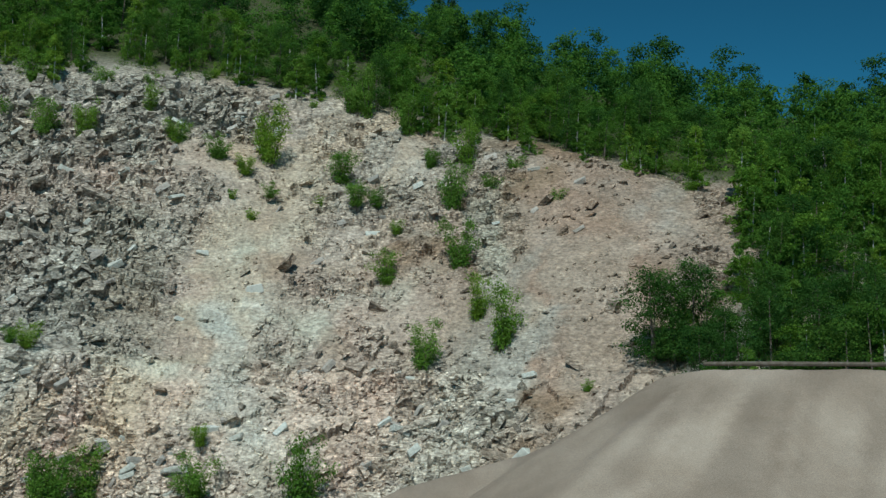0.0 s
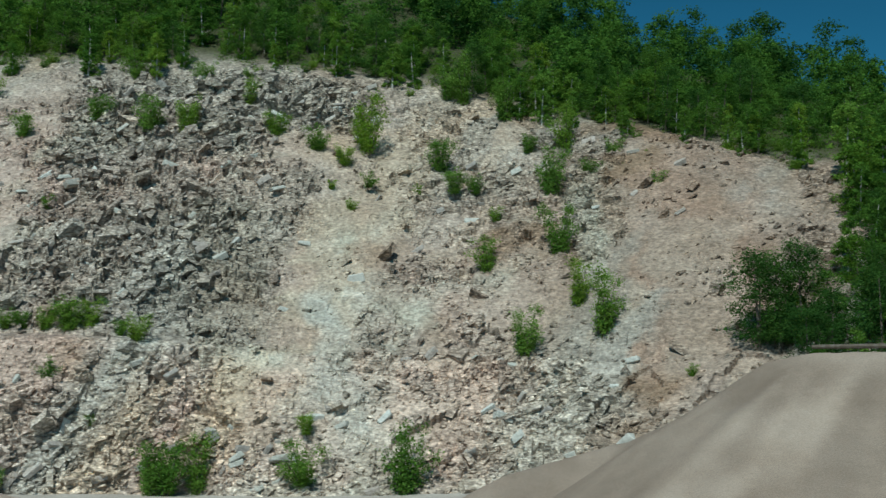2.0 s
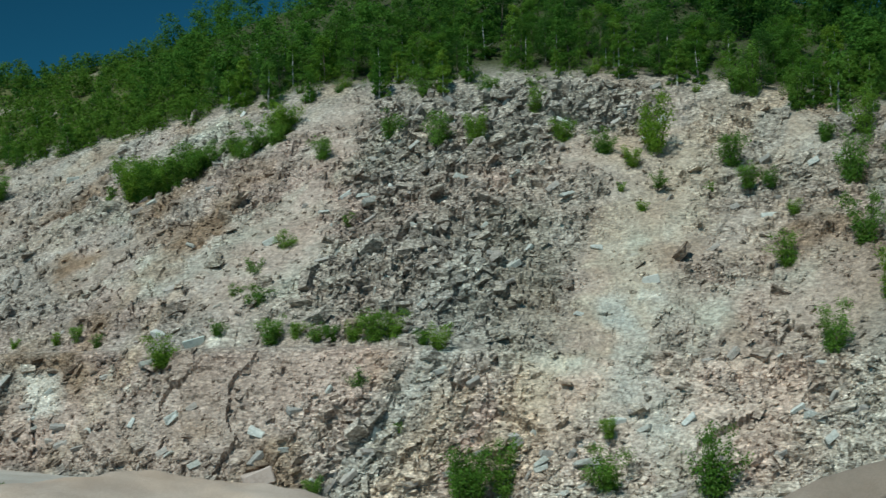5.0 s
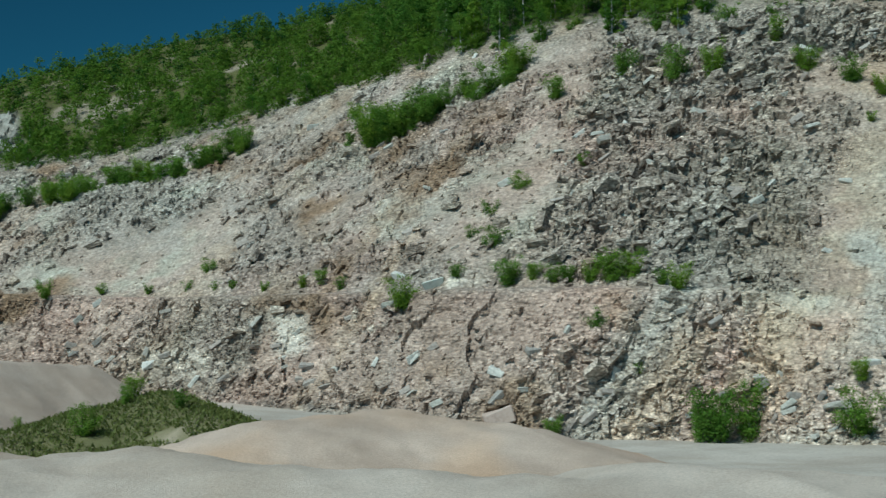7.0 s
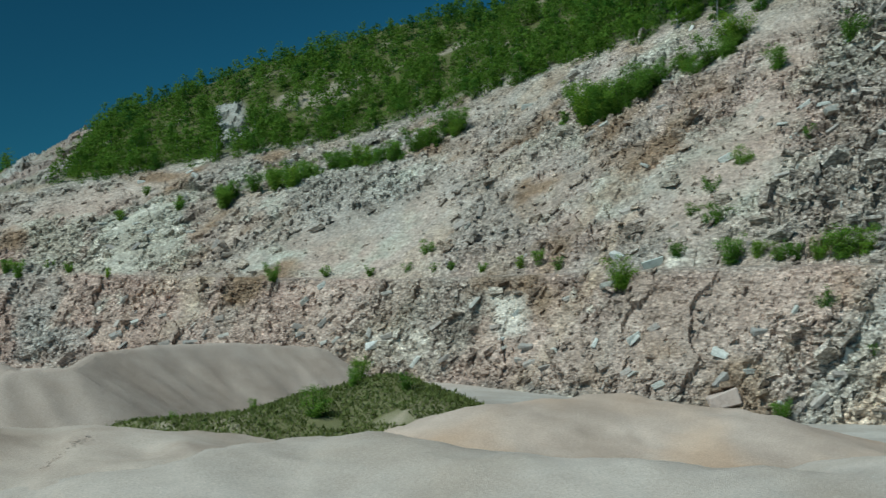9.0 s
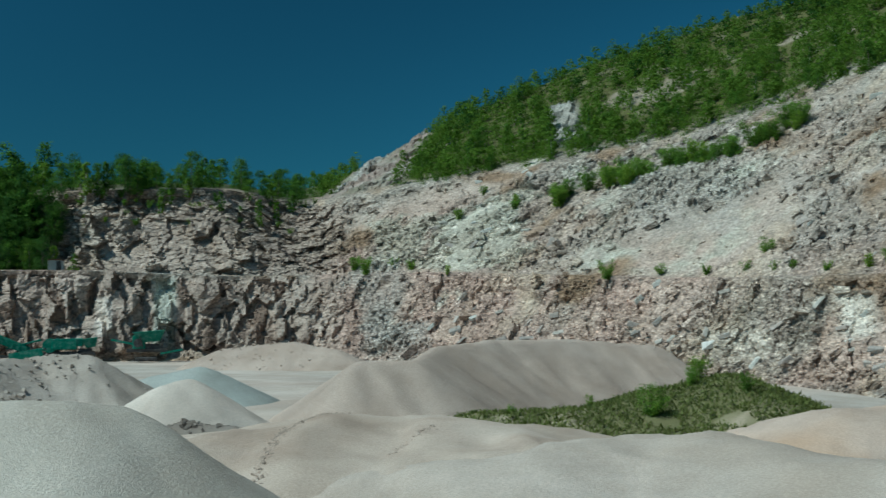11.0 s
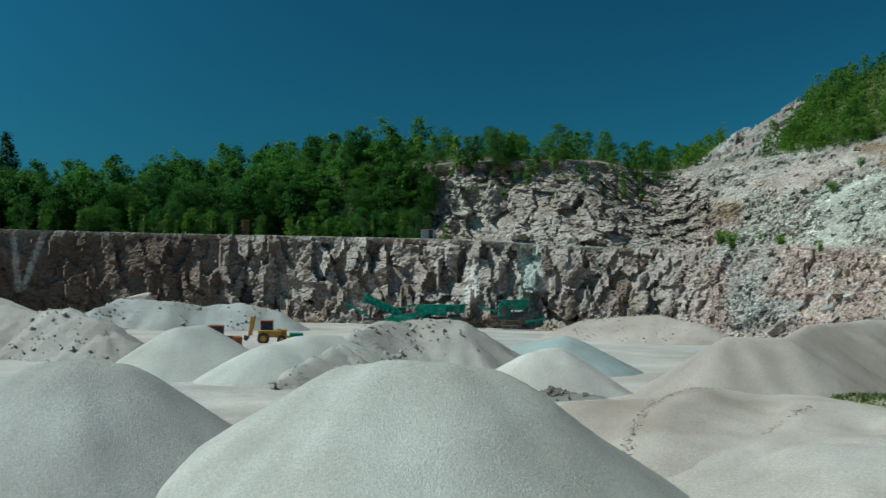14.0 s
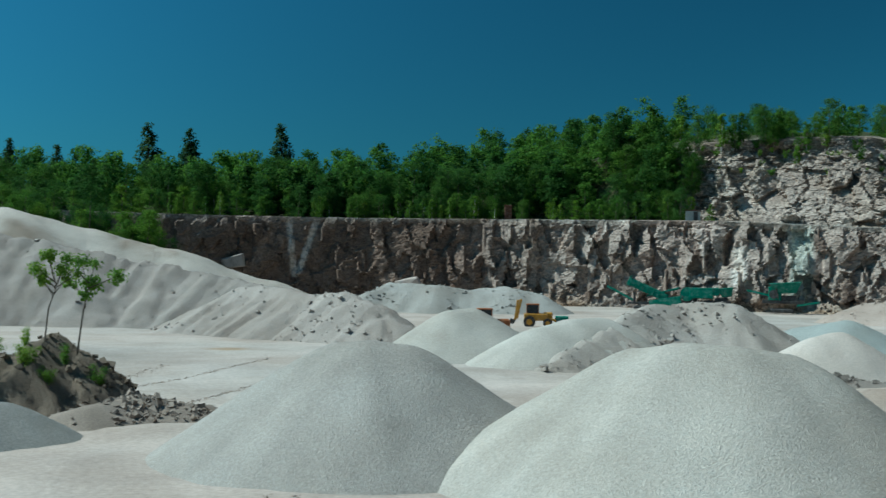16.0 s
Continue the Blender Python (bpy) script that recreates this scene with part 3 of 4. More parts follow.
heap("large pale heap of fine crushed stone on the floor", [(-48.6, 13.0, 4.85), (-47.2, 14.0, 5.15), (-46.4, 15.8, 5.1), (-46.5, 17.6, 4.85)], PALE, 0.70, 1.1, 0.07, 0.3, 2)
heap("large grey heap of crushed stone with rounded top", [(-55.5, 2.4, 4.6), (-54.5, 3.4, 4.75), (-54.3, 4.8, 4.6)], (0.355, 0.33, 0.295), 0.68, 1.2, 0.07, 0.3, 3)
heap("pale conical heap of washed stone", [(-109.1, 14.2, 4.0), (-109.8, 16, 4.1)], PALE, 0.66, 1.0, 0.05, 0.45, 4)
heap("pale low heap of fine stone between others", [(-101.9, 20.6, 2.9), (-103.4, 23.3, 3.5), (-104.8, 26, 3.6)], PALE, 0.62, 1.5, 0.05, 0.45, 5)
heap("lumpy brownish heap of coarse rubble", [(-95.9, 20.2, 0.6), (-102.7, 26.4, 2.9), (-109.5, 31.8, 4.5), (-112.6, 35.4, 4.6), (-109.2, 39.2, 4.7)], (0.355, 0.315, 0.275), 0.6, 0.5, 0.4, 0.5, 6, gullies=0.4)
heap("pinkish grey rubble heap with an uneven ridge", [(-147.9, -5.5, 5.2), (-138, 2.1, 5.0), (-133.9, 6.2, 4.8), (-129.7, 9.5, 3.9)], (0.335, 0.295, 0.26), 0.58, 0.3, 0.45, 0.5, 7, gullies=0.9)
heap("row of low grey tipped heaps before the wall", [(-204.6, 13.2, 3.1), (-207.3, 17.1, 4.7), (-203.6, 24.2, 4.5), (-202.8, 29.7, 3.6), (-202, 35.1, 4.5), (-199.8, 41.2, 3.2)], GREYISH, 0.62, 0.2, 0.3, 0.7, 8)
heap("blue-grey heap of fine stone", [(-111.5, 47, 2.6), (-109.2, 49.7, 3.3)], (0.31, 0.335, 0.315), 0.5, 1.2, 0.05, 0.45, 9)
heap("pinkish white conical heap of stone", [(-86.4, 37, 3.2), (-86.7, 38.7, 3.5)], (0.52, 0.465, 0.41), 0.62, 0.7, 0.08, 0.4, 10, gullies=0.25)
heap("low dark brown heap of spoil", [(-78.7, 34.7, 1.2), (-75.6, 36.6, 1.0)], (0.21, 0.185, 0.16), 0.5, 0.5, 0.2, 0.3, 11)
heap("long pinkish stockpile of crushed stone with steep side", [(-85.3, 52.1, 4.3), (-84.5, 57, 4.4), (-92, 64.5, 5.1), (-97.2, 75.3, 5.5), (-97.4, 85.6, 5.3), (-95.6, 95.5, 4.5)], PINKISH, 0.64, 0.2, 0.16, 0.6, 12, gullies=0.2)
heap("low pinkish berm before the wall", [(-173, 83.2, 3.0), (-166.5, 91.5, 3.9), (-160.1, 94.6, 2.8)], PINKISH, 0.5, 1.0, 0.15, 0.8, 13)
heap("broad low mound of pale pinkish sand", [(-58.4, 30.8, 2.3), (-59.7, 36.6, 2.35), (-57.7, 39.6, 2.25), (-47.1, 37.2, 1.8)], (0.45, 0.38, 0.32), 0.2, 3.0, 0.24, 0.5, 14, name="sand_mound", second=(0.36, 0.285, 0.23), waves=0.8)
heap("broad low mound of pale grey sand", [(-44, 34.7, 2.1), (-43.7, 41.1, 2.15), (-42.1, 42.9, 2.3), (-36.3, 42, 2.2), (-28.7, 43.3, 1.9), (-20.1, 46.8, 1.7), (-19.5, 50.4, 1.7), (-10.7, 49.9, 1.6)], (0.43, 0.375, 0.325), 0.25, 2.5, 0.2, 0.45, 15, name="sand_mound", second=(0.385, 0.325, 0.27), waves=0.55)
heap("beige sand heap with flat driven top", [(-49.1, 65.7, 1.9), (-45.8, 72.8, 1.9), (-38, 72.6, 1.3)], SAND, 0.3, 4.0, 0.2, 0.5, 16, name="sand_mound", second=(0.46, 0.335, 0.245), waves=0.6)
heap("huge smooth bank of brownish fine stone", [(-3, 113, -0.6), (7.8, 111.7, 2.6), (13.6, 105.1, 5.7), (18, 98.4, 9.6), (20.5, 96, 10.2), (24.3, 93.5, 10.3), (45, 84, 10.4)], (0.25, 0.20, 0.16), 0.66, 0.4, 0.08, 0.6, 17, name="stone_bank", gullies=0.15, second=(0.36, 0.295, 0.24))
heap("long grey gravel ramp dropping towards the wall", [(-178, -70, 13.6), (-171, -37, 11.4), (-168.2, -24.4, 9.2), (-165.3, -14.8, 7.4), (-159.9, -6, 5.9), (-152, 1.7, 4.4), (-145.5, 12.6, 2.0)], (0.305, 0.27, 0.24), 0.58, 0.4, 0.35, 0.5, 18, name="gravel_ramp", gullies=0.6, second=(0.27, 0.24, 0.21))
heap("pale haul road bank along the wood's edge", [(-214, -75, 22), (-210.1, -45.8, 16.2), (-212.5, -32.8, 13), (-211.1, -19, 9.8), (-210, -4, 5)], (0.47, 0.425, 0.37), 0.6, 6.0, 0.2, 1.0, 19, name="road_bank", second=(0.30, 0.25, 0.20))
heap("dark earth spoil mound with tangled roots", [(-71, -18, 3.0), (-70.7, -13.7, 3.3), (-73, -11.9, 4.1), (-72.6, -10.9, 3.4)], (0.15, 0.12, 0.09), 0.95, 0.4, 0.95, 0.22, 20, name="spoil_mound")
heap("low brown heap of lumpy earth", [(-65.2, -9.9, 0.7), (-68.6, -7.3, 1.0), (-67.8, -5.1, 0.6)], (0.28, 0.235, 0.195), 0.4, 0.6, 0.25, 0.3, 21)
heap("dark grey heap of fine stone at the near bank", [(-58, -18.7, 3.0), (-60.5, -13.9, 2.0), (-60.7, -12.4, 1.6)], (0.27, 0.265, 0.245), 0.6, 1.0, 0.06, 0.35, 22)
grass_mound = heap("low spoil mound overgrown with grass and weeds", [(-73.6, 55.2, 0.8), (-68.7, 61.2, 1.1), (-67.4, 66.9, 2.2), (-65.1, 71.9, 3.1), (-59.7, 70, 1.8)], (0.15, 0.15, 0.07), 0.42, 1.5, 0.2, 0.5, 23, name="grassy_mound", second=(0.36, 0.31, 0.23))


def clods(count, seed):
    """Loose lumps that have rolled out over the coarse heaps."""
    rng = np.random.default_rng(seed)
    shapes = [block_shape(rng, rng.uniform(0.5, 0.9)) for _ in range(20)]
    coarse = [ob for ob in scene.objects if ob.get("label", "").startswith(("lumpy", "pinkish grey", "long grey", "row", "low brown", "low dark", "dark earth", "low pinkish"))]
    verts, faces, tint = [], [], []
    for ob in coarse:
        co = np.zeros(len(ob.data.vertices) * 3)
        ob.data.vertices.foreach_get("co", co)
        co = co.reshape(-1, 3)
        co = co[(co[:, 2] > floor_height(co[:, 0], co[:, 1]) + 0.05) & (np.hypot(co[:, 0], co[:, 1]) < 215)]
        at = ob.data.attributes["tint"].data[0].color[:3]
        patchy = np.clip(fbm(co, 5, seed, 3) * 2 + 0.5, 0.02, 1)
        for i in rng.choice(len(co), count, p=patchy / patchy.sum()):
            c, f = shapes[rng.integers(20)]
            size = min(0.10 * math.exp(rng.normal(0, 0.6)), 0.5)
            faces += [[v + 8 * len(verts) for v in g] for g in f]
            verts.append(c @ turn_matrix(rng, 0.5).T * size + co[i] + rng.normal(0, 0.12, 3) * [1, 1, 0] + [0, 0, 0.1 * size])
            tint.append(np.repeat(np.array(at)[None] * rng.uniform(0.7, 1.15), 8, 0))
    ob = new("rubble", mesh_of("rubble", np.concatenate(verts), faces, [EARTH], np.concatenate(tint)))
    tagged(ob, "loose lumps of stone and earth lying on the coarse heaps", "rubble", kind="stuff")


clods(650, 41)


# ---- trees and bushes ----
SUNWARD = (-0.1, -0.6, 0.7)  # leaves turn their faces to the light


def leaf_cloud(rng, blobs, count, size, droop=0.0):
    """Small leaves gathered in clumps; each clump is an uneven ball of loose leaves."""
    blobs = np.asarray(blobs)
    vol = blobs[:, 3] ** 2
    pick = rng.choice(len(blobs), count, p=vol / vol.sum())
    v = rng.normal(size=(count, 3))
    v /= np.linalg.norm(v, axis=1)[:, None]
    rad = rng.uniform(0.1, 1.3, count) ** 0.7
    pos = blobs[pick, :3] + v * (rad * blobs[pick, 3])[:, None] * [1, 1, 0.8]
    nrm = v * 0.55 + rng.normal(size=(count, 3)) * 0.45 + np.array(SUNWARD) * 0.35 + [0, 0, 0.35]
    nrm /= np.linalg.norm(nrm, axis=1)[:, None]
    side = np.cross(nrm, rng.normal(size=(count, 3)))
    side /= np.linalg.norm(side, axis=1)[:, None]
    up = np.cross(nrm, side)
    up[:, 2] -= droop
    sz = size * rng.uniform(0.55, 1.4, count)[:, None]
    leaf = np.stack([pos - side * sz, pos + side * sz, pos + up * sz * 1.5], 1)
    return leaf.reshape(-1, 3), np.arange(count * 3).reshape(-1, 3)


def tube(bm, pts, radii, sides=6):
    rings = []
    for i, (p, r) in enumerate(zip(pts, radii)):
        ax = (Vector(pts[min(i + 1, len(pts) - 1)]) - Vector(pts[max(i - 1, 0)])).normalized()
        q = ax.to_track_quat("Z", "Y")
        rings.append([bm.verts.new(Vector(p) + q @ Vector((r * math.cos(2 * math.pi * k / sides), r * math.sin(2 * math.pi * k / sides), 0))) for k in range(sides)])
    for a, b in zip(rings, rings[1:]):
        for k in range(sides):
            bm.faces.new((a[k], a[(k + 1) % sides], b[(k + 1) % sides], b[k]))
    bm.faces.new(rings[-1])


HIGH = {"broadleaf_tree": 9.0, "birch": 9.0, "beech": 11.0}
WIDE = {"broadleaf_tree": 2.9, "birch": 1.7, "beech": 3.6}


def crown_blobs(kind, rng, bm=None, limbs=None):
    """Clumps at the ends of the limbs; the trunk is drawn into bm."""
    h, wide, blobs = HIGH[kind], WIDE[kind], []
    lean = rng.uniform(-0.5, 0.5, 2)
    if bm:
        tube(bm, [(0, 0, -1.0), (lean[0] * 0.3, lean[1] * 0.3, h * 0.3), (lean[0], lean[1], h * 0.92)], [0.17, 0.13, 0.03])
    for k in range(60):
        f = rng.uniform(0.10, 1.0)
        w = wide * (math.sin(math.pi * (0.16 + 0.76 * f)) ** 0.75) * rng.uniform(0.15, 1.03)
        a = rng.uniform(0, 6.28)
        tip = (lean[0] * f + math.cos(a) * w, lean[1] * f + math.sin(a) * w, h * f)
        if limbs is not None and len(limbs) < 2 and 0.2 < f < 0.55:
            limbs.append([(lean[0] * f * 0.4, lean[1] * f * 0.4, h * f - 0.4 * w - 0.3), tip])
        blobs.append((*tip, rng.uniform(0.4, 1.0) * wide / 2.9))
    return blobs


def make_tree(kind, seed, label, category="tree"):
    rng = np.random.default_rng(seed)
    root = new(kind)
    bm = bmesh.new()
    blobs, limbs = [], []
    if kind == "spruce":
        h = 11.0
        tube(bm, [(0, 0, -0.6), (0, 0, h * 0.5), (0, 0, h * 0.97)], [0.2, 0.12, 0.03])
        for k in range(26):
            z = 1.5 + (h - 1.7) * k / 25
            w = 2.3 * (1 - (z - 1) / h) ** 0.85
            for j in range(5):
                a = rng.uniform(0, 6.28)
                blobs.append((math.cos(a) * w * 0.6, math.sin(a) * w * 0.6, z - 0.25 * w, 0.25 + w * 0.36))
        mat, bark, size, count, droop = NEEDLE, BARK, 0.18, 2600, 0.5
    elif kind == "bush":
        h = 2.6
        for k in range(9):
            a, tip = rng.uniform(0, 6.28), rng.uniform(0.4, 1.4)
            z = h * rng.uniform(0.45, 1.0)
            stem = [(0, 0, -0.4), (math.cos(a) * tip * 0.4, math.sin(a) * tip * 0.4, z * 0.5), (math.cos(a) * tip * 0.8, math.sin(a) * tip * 0.8, z)]
            if k == 0:
                tube(bm, stem, [0.05, 0.03, 0.01], 4)
            elif k < 3:
                limbs.append(stem)
            for f in (0.2, 0.45, 0.7, 0.95):
                blobs.append((math.cos(a) * tip * f * 0.9, math.sin(a) * tip * f * 0.9, z * f, rng.uniform(0.25, 0.5)))
        mat, bark, size, count, droop = LEAF_YOUNG, BARK, 0.045, 4400, 0.0
    elif kind == "sapling":
        tube(bm, [(0, 0, -0.5), (0.15, 0, 1.6), (0.7, 0.1, 3.4)], [0.05, 0.04, 0.015], 5)
        for k in range(9):
            f = rng.uniform(0.45, 1.0)
            tip = (0.5 * f + rng.normal(0, 0.75), rng.normal(0, 0.6), 3.9 * f + rng.normal(0, 0.3))
            limbs.append([(0.15 + 0.3 * f, 0.05 * f, 3.0 * f), tip])
            blobs.append((*tip, rng.uniform(0.25, 0.5)))
        mat, bark, size, count, droop = LEAF_YOUNG, BARK, 0.08, 1300, 0.2
    else:
        blobs = crown_blobs(kind, rng, bm, limbs)
        mat = {"broadleaf_tree": LEAF, "birch": LEAF_YOUNG if seed % 2 else LEAF, "beech": LEAF_DARK}[kind]
        bark, size, count, droop = (BIRCH_BARK if kind == "birch" else BARK), 0.105, 4600, (0.5 if kind == "birch" else 0.0)
    part("trunk" if kind != "bush" else "stem", bm, bark, root)
    for line in limbs:
        bm = bmesh.new()
        tube(bm, line, [0.05, 0.03, 0.012][-len(line):], 4)
        part("limb" if kind != "bush" else "stem", bm, bark, root)
    v, f = leaf_cloud(rng, blobs, count, size, droop)
    crown = new("crown", mesh_of("crown", v, f, [mat]))
    crown.parent = root
    return tagged(root, label, category)


KINDS = {
    "broadleaf_tree": [make_tree("broadleaf_tree", k, "young broadleaf tree with fresh green leaves on the slope") for k in range(5)],
    "beech": [make_tree("beech", 20 + k, "dense dark green beech tree in the wood") for k in range(4)],
    "birch": [make_tree("birch", 40 + k, "slender birch with pale trunk and light leaves") for k in range(4)],
    "spruce": [make_tree("spruce", 60 + k, "dark green pointed spruce above the wood") for k in range(2)],
    "bush": [make_tree("bush", 80 + k, "small green bush rooted in the rubble", "bush") for k in range(6)],
    "sapling": [make_tree("sapling", 100 + k, "thin sapling with sparse leaves on the spoil mound") for k in range(2)],
}
used = {}
plant_rng = random.Random(7)


def plant(kind, place, size=1.0, group="", wide=1.0, label=""):
    """One more tree or bush; the first of each model is moved into place, the others are copies."""
    fresh = [m for m in KINDS[kind] if m.name not in used]
    model = fresh[0] if fresh else plant_rng.choice(KINDS[kind])
    m = pose(*place, plant_rng.uniform(-4, 4), plant_rng.uniform(-4, 4), plant_rng.uniform(0, 360))
    if fresh:
        used[model.name] = True
        ob, model.matrix_basis = model, m
    else:
        ob = copy_thing(model, m)
    ob.scale = (size * wide, size * wide, size)
    return tagged(ob, label, "", group)


def slope_place(b, s):
    d, z = profile(np.array([b]))
    x, y = polar(b, float(np.interp(s, range(8), d[0])))
    return x, y, float(np.interp(s, range(8), z[0]))


def wood(b0, b1, count, s0, s1, kinds, size, group, seed, keep=None):
    """Scatter trees between two bearings, from section place s0 up to s1."""
    rng = np.random.default_rng(seed)
    for _ in range(count):
        b, s = rng.uniform(b0, b1), rng.uniform(s0, s1)
        if (keep and not keep(b, s)) or bare_spot(b, s) > rng.uniform(0.1, 0.9):
            continue
        x, y, z = slope_place(b, s)
        plant(str(rng.choice(kinds)), (x, y, z - 0.5), size * rng.uniform(0.7, 1.25), group, rng.uniform(0.9, 1.25))


def far_wood(name, label, mat, areas, seed):
    """The wood behind the first rows, where no tree can be told from the next: one mesh of leafy crowns."""
    rng = np.random.default_rng(seed)
    vs, fs, n = [], [], 0
    for b0, b1, s0, s1, count, size, leaves, leaf in areas:
        for _ in range(count):
            b, s = rng.uniform(b0, b1), rng.uniform(s0, s1)
            if bare_spot(b, s) > rng.uniform(0.1, 0.9):
                continue
            x, y, z = slope_place(b, s)
            k = size * rng.uniform(0.7, 1.3)
            v, f = leaf_cloud(rng, crown_blobs(str(rng.choice(["broadleaf_tree", "beech"])), rng), leaves, leaf)
            vs.append(v * k + [x, y, z - 1.0])
            fs.append(f + n)
            n += len(v)
    ob = new(name, mesh_of(name, np.concatenate(vs), np.concatenate(fs), [mat]))
    tagged(ob, label, "wood", kind="stuff")


far_wood("hill_wood", "dense fresh green wood covering the hill", LEAF, [(-32, 21, 4.08, 5.15, 240, 0.95, 1600, 0.18), (-106, -72, 3.3, 5.0, 150, 0.9, 1300, 0.24), (-80, -60, 4.0, 4.6, 60, 0.6, 1000, 0.22)], 31)
far_wood("scrub_wood", "low yellow-green scrub wood covering the hillside", SCRUB, [(-60, -29, 4.0, 5.02, 1150, 0.47, 230, 0.40), (-60, -29, 3.97, 4.12, 260, 0.34, 200, 0.36), (-30, 13, 3.97, 4.15, 150, 0.36, 500, 0.2)], 33)
far_wood("dark_wood", "dense dark green wood on the ridge", LEAF_DARK, [(-20, 21, 4.3, 5.2, 110, 1.05, 1700, 0.18), (-60, -30, 4.55, 5.0, 170, 0.45, 260, 0.40), (-106, -73, 2.9, 5.0, 150, 0.9, 1300, 0.24), (-66, -59, 5.3, 5.9, 40, 0.9, 1000, 0.22)], 32)
wood(-29, 13, 150, 4.0, 4.3, ["broadleaf_tree", "broadleaf_tree", "beech", "birch"], 0.8, "trees on the hill", 1)
wood(-29, 13, 100, 3.93, 4.12, ["birch", "bush"], 0.75, "trees on the hill", 2)
wood(-59, -29, 110, 3.98, 4.4, ["broadleaf_tree", "birch"], 0.48, "trees on the hill", 3)
wood(-106, -71.5, 130, 3.0, 3.8, ["broadleaf_tree", "beech", "beech"], 0.8, "trees behind the far wall", 4)
wood(-98, -70.5, 140, 2.2, 3.05, ["broadleaf_tree", "bush", "beech", "birch"], 0.5, "trees behind the far wall", 6)
wood(-103, -94.6, 25, 1.1, 2.6, ["broadleaf_tree", "beech"], 0.5, "trees behind the far wall", 10)
wood(-77.5, -60, 90, 3.9, 4.4, ["broadleaf_tree", "birch", "beech", "bush"], 0.65, "trees above the outcrop", 5)
wood(-71, -60.5, 34, 3.5, 3.95, ["bush", "birch", "bush"], 0.55, "trees above the outcrop", 9)
wood(8, 26, 190, 1.3, 4.1, ["beech", "beech", "birch", "beech", "broadleaf_tree"], 0.8, "trees beside the gully", 7, lambda b, s: b > 9.4 + 4.6 * smooth(2.2, 3.7, s))
wood(13.5, 24, 60, 3.2, 4.2, ["birch", "birch", "broadleaf_tree"], 1.0, "trees beside the gully", 8)
bank_rng = random.Random(15)
for _ in range(42):  # trees that stand along the haul road, before the end of the far wall
    b, d = bank_rng.uniform(-102.5, -95.4), bank_rng.uniform(217, 231)
    x, y = polar(b, d)
    high = float(np.interp(b, [-102.3, -98.8, -95.1], [15.5, 12.0, 8.0])) - 0.3 * (d - 213)
    plant(bank_rng.choice(["broadleaf_tree", "beech", "broadleaf_tree"]), (x, y, high), bank_rng.uniform(0.5, 0.95), "trees along the haul road", 1.1)
for b, s, size in [(-96.1, 4.5, 1.62), (-94.2, 4.5, 1.5), (-90.2, 4.4, 1.6), (-102, 4.6, 1.2), (-100, 4.5, 1.1), (0.2, 5.0, 1.0), (-0.6, 5.0, 1.0), (-66, 5.4, 1.0), (-65, 5.5, 1.0), (-64.2, 5.5, 1.0), (-63.4, 5.5, 1.0), (-62.5, 5.6, 1.0), (-61.6, 5.6, 0.9)]:
    x, y, z = slope_place(b, s)
    plant("spruce", (x, y, z - 0.4), size, "spruces", 1.45)

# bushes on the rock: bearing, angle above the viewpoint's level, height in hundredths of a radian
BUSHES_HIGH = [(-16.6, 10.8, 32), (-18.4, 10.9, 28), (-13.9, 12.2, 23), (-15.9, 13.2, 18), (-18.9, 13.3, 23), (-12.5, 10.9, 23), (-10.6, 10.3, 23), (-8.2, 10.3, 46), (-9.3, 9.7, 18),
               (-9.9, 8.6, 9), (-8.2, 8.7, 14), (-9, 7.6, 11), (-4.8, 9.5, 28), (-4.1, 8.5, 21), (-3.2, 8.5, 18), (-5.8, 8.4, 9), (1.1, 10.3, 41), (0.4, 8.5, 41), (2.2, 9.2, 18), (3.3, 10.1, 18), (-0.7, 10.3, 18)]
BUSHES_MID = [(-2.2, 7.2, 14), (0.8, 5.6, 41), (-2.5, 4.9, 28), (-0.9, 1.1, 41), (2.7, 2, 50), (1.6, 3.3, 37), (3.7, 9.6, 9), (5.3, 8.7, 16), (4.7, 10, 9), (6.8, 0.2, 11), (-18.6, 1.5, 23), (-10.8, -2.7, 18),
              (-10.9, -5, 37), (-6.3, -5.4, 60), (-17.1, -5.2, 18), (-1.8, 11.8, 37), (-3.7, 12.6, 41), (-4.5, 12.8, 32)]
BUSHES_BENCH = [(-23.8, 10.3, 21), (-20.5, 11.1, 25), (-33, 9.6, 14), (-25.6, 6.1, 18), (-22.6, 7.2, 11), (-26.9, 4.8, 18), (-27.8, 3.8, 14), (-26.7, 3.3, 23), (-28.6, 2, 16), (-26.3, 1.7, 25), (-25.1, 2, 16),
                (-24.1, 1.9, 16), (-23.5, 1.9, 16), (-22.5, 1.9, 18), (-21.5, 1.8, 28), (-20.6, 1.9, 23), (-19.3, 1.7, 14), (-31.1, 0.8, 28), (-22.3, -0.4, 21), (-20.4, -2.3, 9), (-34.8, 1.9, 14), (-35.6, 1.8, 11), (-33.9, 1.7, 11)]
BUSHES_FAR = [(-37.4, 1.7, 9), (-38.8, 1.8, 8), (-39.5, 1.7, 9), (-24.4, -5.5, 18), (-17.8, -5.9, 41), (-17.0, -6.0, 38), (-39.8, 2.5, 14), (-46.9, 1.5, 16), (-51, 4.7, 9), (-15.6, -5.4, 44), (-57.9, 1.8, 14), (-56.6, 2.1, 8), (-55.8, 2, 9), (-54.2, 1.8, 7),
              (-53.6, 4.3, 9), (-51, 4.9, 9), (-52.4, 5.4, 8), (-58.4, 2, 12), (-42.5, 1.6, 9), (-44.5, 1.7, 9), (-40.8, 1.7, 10)]
